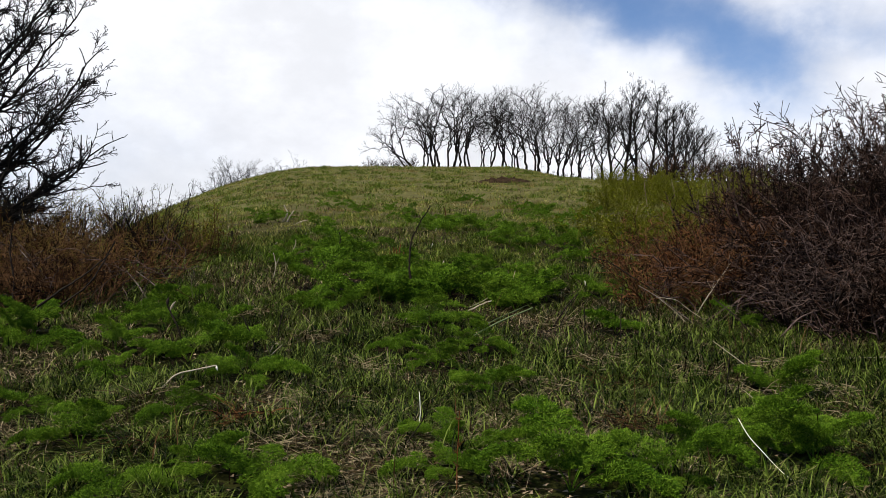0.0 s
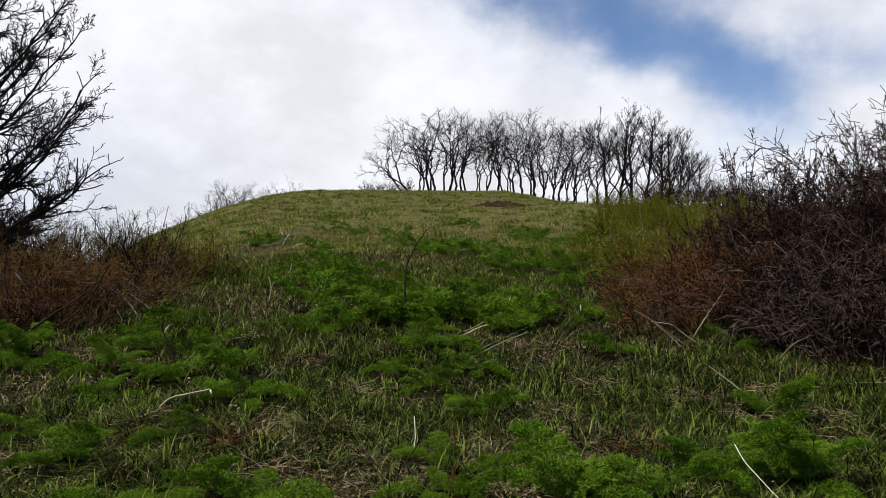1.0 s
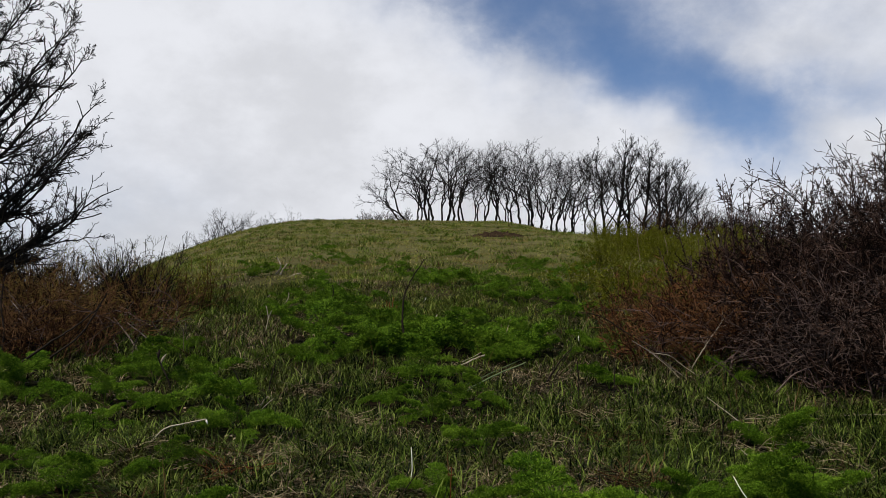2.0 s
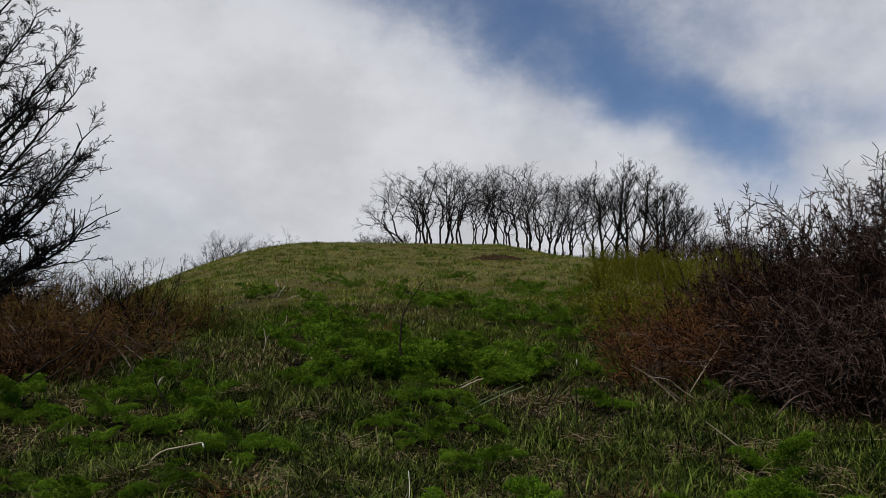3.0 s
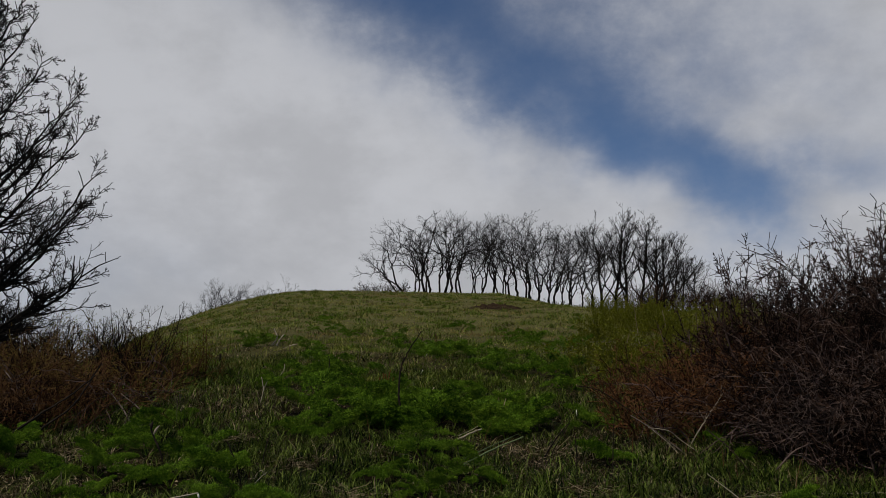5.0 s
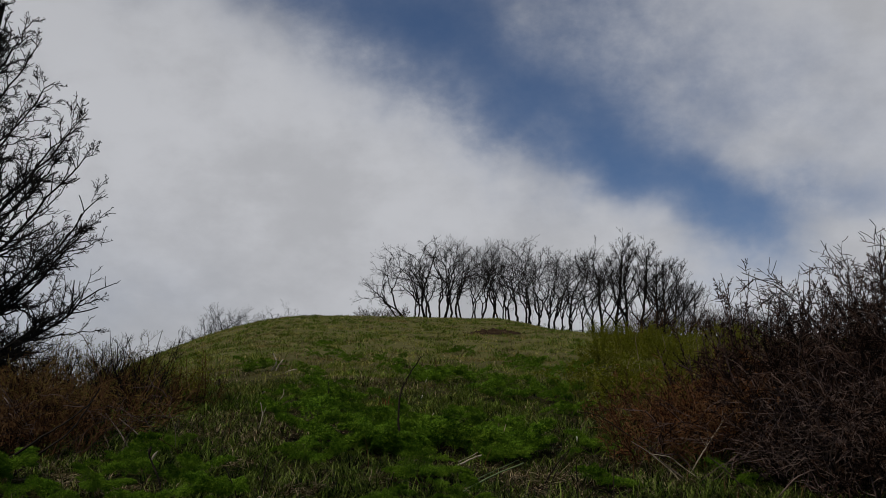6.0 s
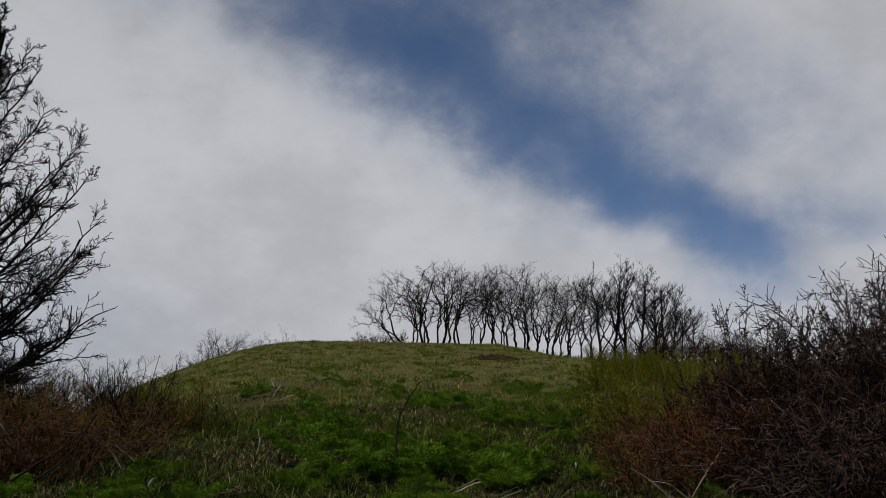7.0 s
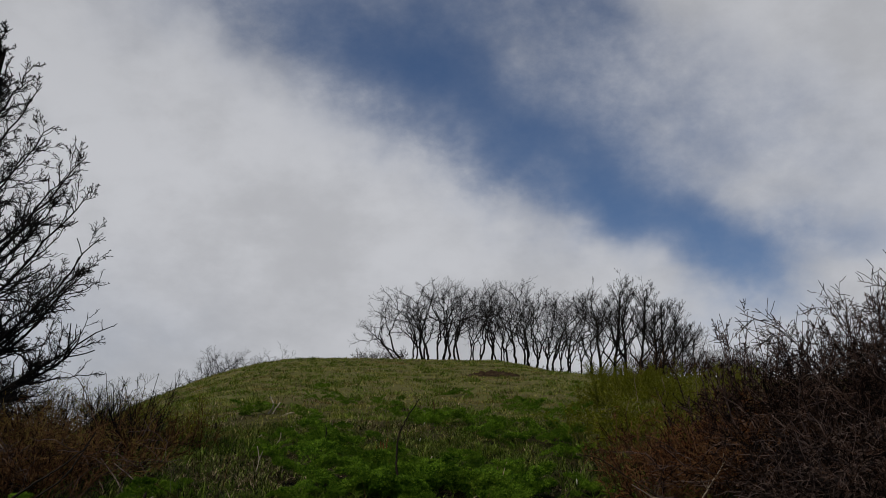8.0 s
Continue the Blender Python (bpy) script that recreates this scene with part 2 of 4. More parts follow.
def limbs(rng, start, way, length, radius, k, wander, up, taper=0.35, zig=0.0):
    """Wandering lines that start at start and go about way; up draws them to the sky (minus: droop)."""
    n = len(start)
    P, p, d = [start], start, unit(way)
    for _ in range(k - 1):
        d = unit(d + wander * rng.normal(size=(n, 3)) + np.array([0, 0, 1.0]) * up)
        step = unit(d + zig * rng.normal(size=(n, 3))) if zig else d
        p = p + step * (length / (k - 1))[:, None]
        P.append(p)
    return np.stack(P, 1), radius[:, None] * np.linspace(1, taper, k)[None]


def sprout(rng, P, R, per, t0, t1, angle, ratio, thin, k, wander, up, taper=0.35, zig=0.0):
    """Side limbs on limbs: per each, between t0 and t1 along, at angle degrees, ratio of the parent's length."""
    n, kk, _ = P.shape
    t = np.sort(rng.uniform(t0, t1, (n, per)), 1)
    f = t * (kk - 1)
    i = np.minimum(f.astype(int), kk - 2)
    w = (f - i)[..., None]
    rows = np.arange(n)[:, None]
    start = P[rows, i] * (1 - w) + P[rows, i + 1] * w
    T = unit(P[rows, i + 1] - P[rows, i])
    rad = R[rows, i] * thin
    L = np.linalg.norm(np.diff(P, axis=1), axis=2).sum(1)[:, None]
    q = rng.normal(size=T.shape)
    perp = unit(q - (q * T).sum(-1, keepdims=True) * T)
    a = np.radians(angle * rng.uniform(0.7, 1.3, (n, per)))[..., None]
    way = np.cos(a) * T + np.sin(a) * perp
    length = L * ratio * (1.15 - 0.75 * t) * rng.uniform(0.6, 1.25, (n, per))
    return limbs(rng, start.reshape(-1, 3), way.reshape(-1, 3), length.ravel(), rad.ravel(), k, wander, up, taper, zig)


def part(name, me, parent, label=""):
    ob = new(name, me)
    ob.parent = parent
    return tagged(ob, label) if label else ob


def smoothstep(a, b, v):
    v = np.clip((v - a) / (b - a), 0, 1)
    return v * v * (3 - 2 * v)


# ---- the hill ----
def height(x, y):
    """The ground: a slope up from the camera to a rounded top, falling off to the west."""
    x, y = np.asarray(x, float), np.asarray(y, float)
    t = np.maximum(y - 45, 0)
    z = 0.1943 * np.maximum(np.minimum(y, 45), -60) + np.where(t < 22.5, 0.1943 * t - 0.1943 * t * t / 27.4, 0.78 - 0.1247 * (t - 22.5))
    d = np.maximum(-x - 0.130 * np.maximum(y, 0), 0)
    z -= 0.046 * d * d / (1 + d / 25) * smoothstep(7.8, 24.4, y)
    z -= 0.85 * smoothstep(3.0, 7.5, x) * smoothstep(27.4, 48.9, y)
    d = np.maximum(x - 14, 0)
    z -= 0.02 * d * d / (1 + d / 10)
    z = np.where(z < -14, -14 + 4 * np.tanh((z + 14) / 4), z)
    near = np.exp(-np.hypot(x, y) / 60)
    z += near * (0.035 * np.sin(1.9 * x + 0.7 * y + 0.4) * np.sin(1.3 * y - 0.8 * x) + 0.05 * np.sin(0.63 * x + 1.1) * np.sin(0.51 * y + 0.3)
                 + 0.018 * np.sin(4.3 * x + 1.1 * y) * np.sin(3.7 * y - 1.7 * x + 1))
    return z


def spread(n, reach, tight):
    u = np.linspace(-1, 1, n)
    return reach * np.sinh(tight * u) / np.sinh(tight)


def build_ground():
    X, Y = np.meshgrid(spread(220, 2500, 7.2), 12 + spread(250, 2500, 6.6))
    V = np.stack([X, Y, height(X, Y)], -1).reshape(-1, 3)
    n, m = X.shape
    i = (np.arange(n - 1)[:, None] * m + np.arange(m - 1)[None]).ravel()
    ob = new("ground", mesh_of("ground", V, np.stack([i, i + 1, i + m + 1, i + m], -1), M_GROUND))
    tagged(ob, "grassy hillside of brown thatch and soil rising to a rounded top", "ground", kind="structure")


build_ground()


# ---- trees ----
def fine_part(name, me, parent):
    """The joined rest of what is too small to pick apart."""
    return tagged(part(name, me, parent), kind="stuff")


TOP = {}          # full height of each tree as built


def forks(rng, P, R, n, angle, ratio, thin, k, wander, up, taper=0.7, zig=0.0):
    """Each limb splits at its end into n limbs that part by about angle degrees."""
    m = len(P)
    T = unit(P[:, -1] - P[:, -2])
    q = rng.normal(size=T.shape)
    A = unit(q - (q * T).sum(-1, keepdims=True) * T)
    B = np.cross(T, A)
    turn = np.arange(n)[None, :] * 2 * np.pi / n + rng.uniform(-0.5, 0.5, (m, n))
    a = np.radians(angle * rng.uniform(0.45, 1.35, (m, n)))[..., None]
    side = np.cos(turn)[..., None] * A[:, None] + np.sin(turn)[..., None] * B[:, None]
    way = np.cos(a) * T[:, None] + np.sin(a) * side
    L = np.linalg.norm(np.diff(P, axis=1), axis=2).sum(1)[:, None] * ratio * rng.uniform(0.7, 1.25, (m, n))
    rad = R[:, -1:] * thin * rng.uniform(0.85, 1.1, (m, n))
    return limbs(rng, np.repeat(P[:, -1], n, 0), way.reshape(-1, 3), L.ravel(), rad.ravel(), k, wander, up, taper, zig)


def finish_tree(tree, P0, R0, main, fine, tips):
    """Trunk, each main limb with its branches, and the joined fine twigs as parts of one tree."""
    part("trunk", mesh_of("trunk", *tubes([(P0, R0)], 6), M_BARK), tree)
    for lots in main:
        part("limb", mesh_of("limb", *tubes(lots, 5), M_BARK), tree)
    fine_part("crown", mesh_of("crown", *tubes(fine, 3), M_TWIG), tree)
    TOP[tree.name] = float(np.percentile(tips[:, 2], 99.0))
    return tree


def gnarled_tree(name, rng, lean, label, boles=2):
    """A crooked tree that forks again and again from low down."""
    tree = tagged(new(name), label, "tree", "trees along the hilltop")
    P0, R0 = limbs(rng, np.array([[0, 0, -0.25]]), np.array([[lean[0], lean[1], 1.0]]), np.array([rng.uniform(0.9, 1.5)]),
                   np.array([rng.uniform(0.055, 0.072)]), 7, 0.08, 0.04, 0.85, zig=0.12)
    P1, R1 = forks(rng, P0, R0, boles, 24, 1.05, 0.86, 7, 0.09, 0.04, 0.76, 0.17)
    P2, R2 = forks(rng, P1, R1, 2, 30, 0.80, 0.84, 6, 0.11, 0.04, 0.76, 0.22)
    P3, R3 = forks(rng, P2, R2, 2, 34, 0.84, 0.82, 6, 0.11, 0.04, 0.72, 0.20)
    P4, R4 = forks(rng, P3, R3, 2, 34, 0.84, 0.76, 5, 0.11, 0.05, 0.65, 0.18)
    S2, Q2 = sprout(rng, P1, R1, 3, 0.3, 0.95, 52, 0.62, 0.5, 6, 0.14, 0.05, 0.5, 0.24)
    S3, Q3 = sprout(rng, P2, R2, 3, 0.2, 0.95, 50, 0.65, 0.5, 5, 0.14, 0.05, 0.5, 0.22)
    S4, Q4 = forks(rng, S2, Q2, 2, 36, 0.75, 0.8, 5, 0.14, 0.05, 0.6, 0.22)
    each = lambda P, R, i: (P[i * (len(P) // boles):(i + 1) * (len(P) // boles)], R[i * (len(P) // boles):(i + 1) * (len(P) // boles)])
    main = [[each(P1, R1, i), each(P2, R2, i), each(P3, R3, i)] for i in range(boles)]
    main += [[(S2[i:i + 1], Q2[i:i + 1]), (S4[2 * i:2 * i + 2], Q4[2 * i:2 * i + 2])] for i in range(len(S2))]
    ends = np.concatenate([P4, sprout(rng, P3, R3, 2, 0.2, 0.95, 48, 0.7, 0.55, 5, 0.14, 0.05, 0.6, 0.22)[0]])
    rad = np.repeat(np.linspace(0.0115, 0.0060, 5)[None], len(ends), 0)
    T1, U1 = sprout(rng, ends, rad, 5, 0.12, 1.0, 38, 0.66, 0.6, 4, 0.10, 0.05, 0.6, 0.10)
    T2, U2 = sprout(rng, np.concatenate([T1, S3[:, 1:]]), np.concatenate([U1, Q3[:, 1:]]), 3, 0.15, 1.0, 36, 0.62, 0.75, 3, 0.09, 0.06, 0.6, 0.06)
    T3, U3 = sprout(rng, S4, Q4, 4, 0.1, 1.0, 36, 0.7, 0.6, 4, 0.09, 0.06, 0.6, 0.08)
    fine = [(ends, rad), (S3, Q3), (T1, np.maximum(U1 * 0.8, 0.0042)), (T2, np.maximum(U2 * 0.6, 0.0030)), (T3, np.maximum(U3 * 0.8, 0.0040))]
    return finish_tree(tree, P0, R0, main, fine, np.concatenate([T1[:, -1], T2[:, -1]]))


def broom_tree(name, rng, lean, label, n=13):
    """A tree with one leader and many straight ascending limbs, like a fan."""
    tree = tagged(new(name), label, "tree", "trees along the hilltop")
    P0, R0 = limbs(rng, np.array([[0, 0, -0.25]]), np.array([[lean[0], lean[1], 1.0]]), np.array([4.2]), np.array([0.080]), 12, 0.04, 0.05, 0.2, zig=0.08)
    P1, R1 = sprout(rng, P0, R0, n, 0.10, 0.92, 40, 0.66, 0.55, 9, 0.07, 0.05, 0.3, 0.10)
    P2, R2 = sprout(rng, P1, R1, 6, 0.2, 0.97, 32, 0.46, 0.6, 6, 0.08, 0.05, 0.5, 0.12)
    main = [[(P1[i:i + 1], R1[i:i + 1]), (P2[6 * i:6 * i + 6], R2[6 * i:6 * i + 6])] for i in range(n)]
    T1, U1 = sprout(rng, P2, R2, 5, 0.15, 1.0, 32, 0.55, 0.65, 4, 0.10, 0.06, 0.6, 0.12)
    T2, U2 = sprout(rng, T1, U1, 3, 0.2, 1.0, 34, 0.6, 0.8, 3, 0.12, 0.06, 0.7, 0.1)
    T3, U3 = sprout(rng, P0[:, 6:], R0[:, 6:], 16, 0.2, 1.0, 34, 0.42, 0.5, 5, 0.1, 0.05, 0.5, 0.12)
    T4, U4 = sprout(rng, T3, U3, 6, 0.15, 1.0, 34, 0.5, 0.6, 3, 0.1, 0.05, 0.6, 0.1)
    fine = [(T1, np.maximum(U1 * 0.8, 0.0046)), (T2, np.maximum(U2 * 0.7, 0.0034)), (T3, np.maximum(U3, 0.006)), (T4, np.maximum(U4 * 0.8, 0.0038))]
    return finish_tree(tree, P0, R0, main, fine, np.concatenate([T2[:, -1], T4[:, -1]]))


def on_hill(x, y, turn=0.0, scale=1.0):
    return Matrix.LocRotScale((x, y, float(height(x, y))), Euler((0, 0, radians(turn))), (scale, scale, scale))


def hill_trees():
    rng = np.random.default_rng(5)
    label = "bare gnarled dark tree on the hilltop grass"
    kinds = [gnarled_tree("hilltop_tree", rng, (rng.uniform(0.02, 0.22), rng.uniform(-0.08, 0.08)), label, 2 + (i % 3 == 1)) for i in range(8)]
    kinds += [gnarled_tree("hilltop_tree", rng, (1.0, 0.05), "bare dark tree leaning outward at the end of the row", 2) for i in range(2)]
    kinds += [broom_tree("hilltop_tree", rng, (0.04 + 0.10 * i, 0.0), "bare dark tree with straight fanning branches on the hilltop", 12 + 2 * i) for i in range(3)]
    tops = [TOP[t.name] for t in kinds]
    used = [False] * len(kinds)

    def stand(j, x, y, turn, tall):
        if used[j]:
            return copy_thing(kinds[j], on_hill(x, y, turn, tall / tops[j] / kinds[j].scale[0]))
        m = on_hill(x, y, turn, tall / tops[j])
        kinds[j].matrix_basis = m
        used[j] = True
        return kinds[j]

    # how far the row stands from the middle of the view, for one unit forward, and how tall it is there
    along = [-0.045, -0.025, -0.003, 0.04, 0.071, 0.107, 0.138, 0.168, 0.195, 0.223, 0.247, 0.265, 0.29]
    tall = [2.6, 3.6, 4.9, 4.85, 4.6, 4.9, 5.2, 5.2, 6.0, 5.6, 5.2, 4.1, 2.9]
    west = np.linspace(-0.032, 0.030, 13)
    for i, w in enumerate(np.concatenate([west, np.linspace(0.038, 0.150, 20), (0.157, 0.166, 0.174)])):
        w = w + rng.uniform(-0.003, 0.003)
        y = 50.6 + rng.uniform(-0.6, 2.6)
        j, turn = int(rng.integers(8)), (0 if rng.uniform(0, 1) < 0.2 + 4 * (w + 0.03) else 180) + rng.uniform(-55, 55)
        if i < 2:
            j, turn = 8 + i, 180 + rng.uniform(-15, 15)
        stand(j, w * y, y, turn, (3.4, 3.7)[i] if i < 2 else float(np.interp(w, along, tall)) * rng.uniform(0.90, 1.02))
    for i, (w, j, turn) in enumerate(((0.183, 10, 140), (0.196, 11, 40), (0.210, 10, 250), (0.224, 11, 20), (0.240, 12, -10), (0.249, 12, 20), (0.259, 11, 0), (0.271, 10, 30), (0.284, 12, 0))):
        y = 50.2 + rng.uniform(-0.4, 2.0)
        stand(j, w * y, y, turn + rng.uniform(-20, 20), float(np.interp(w, along, tall)) * rng.uniform(0.97, 1.03))
    # a few farther trees that look over the western shoulder
    for i, (w, tall_here) in enumerate(((-0.278, 3.6), (-0.262, 4.0), (-0.254, 4.2), (-0.247, 4.4), (-0.241, 4.4), (-0.234, 4.4), (-0.228, 4.2), (-0.221, 4.0), (-0.214, 3.7), (-0.201, 3.5), (-0.194, 3.5), (-0.188, 3.5), (-0.181, 3.4), (-0.175, 3.1))):
        y = 64.5 + rng.uniform(-1.5, 2.5)
        ob = stand(int(rng.integers(8)), w * y, y, rng.uniform(0, 360), tall_here * rng.uniform(0.88, 0.98))
        ob.name = "far_tree"
        tagged(ob, "bare spreading tree behind the shoulder of the hill", group="trees behind the shoulder")


hill_trees()


def near_tree():
    """The bare tree whose branches reach in over the thicket."""
    rng = np.random.default_rng(21)
    x, y = -5.95, 10.75
    z = float(height(x, y))
    tree = new("bare_tree")
    tree.location = (x, y, z)
    tagged(tree, "tall bare tree with dark ascending branches above the thicket", "tree")
    P0, R0 = limbs(rng, np.array([[0, 0, -0.3]]), np.array([[0.04, 0, 1.0]]), np.array([5.6]), np.array([0.11]), 14, 0.04, 0.1, 0.2)
    part("trunk", mesh_of("trunk", *tubes([(P0, R0)], 10), M_BARK), tree)
    # reach of the limbs on the open side: out from the trunk and up from its foot; then the hidden side
    open_side = [(0.55, 5.55), (0.85, 5.15), (1.02, 4.80), (1.20, 4.30), (1.72, 3.85), (1.80, 3.32), (1.98, 2.80), (1.92, 2.35), (2.26, 1.80), (1.92, 1.25), (1.5, 0.9)]
    reach = [(o * rng.uniform(0.97, 1.0), h, rng.uniform(-0.25, 0.25)) for o, h in open_side]
    reach += [(o * rng.uniform(0.6, 0.92), h + rng.uniform(-0.3, 0.2), rng.choice((-1, 1)) * rng.uniform(0.3, 0.9)) for o, h in open_side * 2]
    reach += [(o * rng.uniform(0.7, 1.0), h + rng.uniform(-0.2, 0.2), rng.uniform(1.2, 5.0)) for o, h in open_side * 2]
    k = 12
    s = np.linspace(0, 1, k)[:, None]
    lines, radii = [], []
    for out, up, turn in reach:
        low = max(up - (0.80 + 0.10 * up) * out, 0.25)
        f = np.clip((low + 0.3) / 5.6, 0, 0.97) * 13
        i = min(int(f), 12)
        start = P0[0, i] * (1 - f + i) + P0[0, i + 1] * (f - i)
        tip = np.array([0.94 * out * math.cos(turn), 0.94 * out * math.sin(turn), up - 0.08])
        mid = start + (tip - start) * np.array([0.55, 0.55, 0.42])
        bend = rng.normal(0, 0.022, (k, 3)) * np.sqrt(s)
        lines.append((1 - s) ** 2 * start + 2 * s * (1 - s) * mid + s * s * tip + bend)
        radii.append(np.linspace(0.030 if up < 4 else 0.018, 0.005, k))
    P1, R1 = np.array(lines), np.array(radii)
    m = 12
    P2, R2 = sprout(rng, P1, R1, m, 0.12, 0.97, 38, 0.36, 0.62, 8, 0.12, 0.035, 0.4, 0.20)
    for i in range(len(P1)):
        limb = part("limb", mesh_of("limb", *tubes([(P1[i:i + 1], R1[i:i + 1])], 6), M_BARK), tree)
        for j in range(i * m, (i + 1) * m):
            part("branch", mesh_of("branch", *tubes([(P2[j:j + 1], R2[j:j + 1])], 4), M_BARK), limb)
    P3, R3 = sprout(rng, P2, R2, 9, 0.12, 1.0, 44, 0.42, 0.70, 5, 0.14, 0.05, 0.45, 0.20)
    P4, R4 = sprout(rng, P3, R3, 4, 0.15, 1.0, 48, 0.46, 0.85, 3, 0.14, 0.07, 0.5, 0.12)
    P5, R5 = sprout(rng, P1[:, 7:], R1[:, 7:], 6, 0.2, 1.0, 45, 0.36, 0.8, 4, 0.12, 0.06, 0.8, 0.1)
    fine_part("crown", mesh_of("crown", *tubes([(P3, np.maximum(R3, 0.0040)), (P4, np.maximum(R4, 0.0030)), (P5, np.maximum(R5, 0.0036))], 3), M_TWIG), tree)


near_tree()


# ---- shrubs ----
def shrub(name, label, rng, x, y, tall, wide, stems, per, mat, mat_fine, thick=0.008, wander=0.12, arch=0.0, buds=0, flare=0.8, group="", k=3, plain_stems=False, fine=0.22, reach=0.46):
    """Many stems from one root that branch into a thicket of twigs."""
    bush = new(name)
    bush.location = (x, y, float(height(x, y)))
    tagged(bush, label, "shrub", group)
    a, r = rng.uniform(0, 2 * np.pi, stems), np.sqrt(rng.uniform(0, 1, stems))
    out = np.stack([np.cos(a) * r, np.sin(a) * r, np.zeros(stems)], 1)
    start = out * wide * 0.35 + np.array([0, 0, -0.05])
    way = out * flare * rng.uniform(0.6, 1.3, (stems, 1)) * wide / tall + np.array([0, 0, 1.0])
    P0, R0 = limbs(rng, start, way, tall * rng.uniform(0.5, 0.92, stems), thick * rng.uniform(0.7, 1.3, stems), 8, wander, -arch * 0.3, 0.4)
    P1, R1 = sprout(rng, P0, R0, per[0], 0.15, 0.98, 42, reach, 0.65, 5, wander * 1.1, -arch * 0.4, 0.5)
    for i in range(stems):
        j = slice(i * per[0], (i + 1) * per[0])
        part("stem", mesh_of("stem", *tubes([(P0[i:i + 1], R0[i:i + 1])] + ([] if plain_stems else [(P1[j], R1[j])]), 3), mat), bush)
    P2, R2 = sprout(rng, P1, R1, per[1], 0.15, 1.0, 45, 0.50, 0.75, k, wander * 1.2, 0.02 - arch * 0.2, 0.6)
    lots = [(P2, np.maximum(R2, thick * fine))] + ([(P1, R1)] if plain_stems else [])
    fine_part("crown", mesh_of("crown", *tubes(lots, 3), mat_fine), bush)
    if buds:
        pick = rng.integers(0, len(P2), buds)
        at = rng.integers(1, 3, buds)
        fine_part("foliage", blades_mesh("foliage", rng, P2[pick, at], 0.045, 0.028, M_BUD, bend=0.3, upright=0.3, segments=1), bush)
    return bush


def blades_mesh(name, rng, base, long, broad, mat, bend=0.6, upright=1.0, segments=2):
    """Thin pointed leaves, one at each base point."""
    n = len(base)
    a = rng.uniform(0, 2 * np.pi, n)
    out = np.stack([np.cos(a), np.sin(a), np.zeros(n)], 1)
    side = np.stack([-np.sin(a), np.cos(a), np.zeros(n)], 1) * (np.asarray(broad) * rng.uniform(0.6, 1.3, n))[:, None] * 0.5
    lift = 1 + 0.35 * np.sin(base[:, 0] * 9.1 + base[:, 1] * 3.3) * np.sin(base[:, 1] * 7.7 - base[:, 0] * 2.9)
    L = (np.asarray(long) * lift * rng.uniform(0.45, 1.25, n))[:, None]
    b = (bend * rng.uniform(0.2, 1.5, n))[:, None]
    rise = np.array([0, 0, 1.0]) * upright
    pts = []
    for s in np.linspace(0, 1, segments + 1):
        pts.append(base + L * (rise * (s - 0.42 * b * s * s) + out * (b * s * s * 0.85 + 0.12 * s)))
    V, w = [], (1.0, 0.85, 0.5)
    for s in range(segments):
        V += [pts[s] - side * w[s], pts[s] + side * w[s]]
    V.append(pts[-1])
    V = np.stack(V, 1)
    k = V.shape[1]
    tri = []
    for s in range(segments - 1):
        q = 2 * s
        tri += [(q, q + 1, q + 3), (q, q + 3, q + 2)]
    tri.append((k - 3, k - 2, k - 1))
    F = (np.arange(n)[:, None, None] * k + np.array(tri)[None]).reshape(-1, 3)
    return mesh_of(name, V.reshape(-1, 3), F, mat)


def spur_shrub(rng, x, y, tall, wide, n, label="leafless bush of straight upright shoots with short spurs"):
    """Straight shoots that stand out of the thicket, each set with short spurs and buds."""
    bush = new("spur_bush")
    bush.location = (x, y, float(height(x, y)))
    tagged(bush, label, "shrub", "eastern thicket")
    a = rng.uniform(0, 2 * np.pi, n)
    way = np.stack([np.cos(a) * wide / tall, np.sin(a) * wide / tall, np.ones(n)], 1) * rng.uniform(0.7, 1.0, (n, 1))
    way[:, 2] = 1.0
    P0, R0 = limbs(rng, np.stack([np.cos(a) * 0.1, np.sin(a) * 0.1, np.full(n, -0.05)], 1), way, tall * rng.uniform(0.72, 1.02, n), np.full(n, 0.0085), 9, 0.05, 0.0, 0.35, 0.05)
    P1, R1 = sprout(rng, P0, R0, 7, 0.35, 0.95, 42, 0.20, 0.7, 5, 0.08, 0.04, 0.5, 0.10)
    for i in range(n):
        j = slice(7 * i, 7 * i + 7)
        part("stem", mesh_of("stem", *tubes([(P0[i:i + 1], R0[i:i + 1]), (P1[j], R1[j])], 4), M_PURPLE), bush)
    P2, R2 = sprout(rng, P1, R1, 10, 0.1, 1.0, 52, 0.22, 1.1, 3, 0.12, 0.05, 0.5)
    P3, R3 = sprout(rng, P0, R0, 24, 0.3, 0.98, 50, 0.05, 1.0, 3, 0.1, 0.05, 0.5)
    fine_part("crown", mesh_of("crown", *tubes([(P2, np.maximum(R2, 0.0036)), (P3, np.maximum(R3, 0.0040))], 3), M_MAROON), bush)


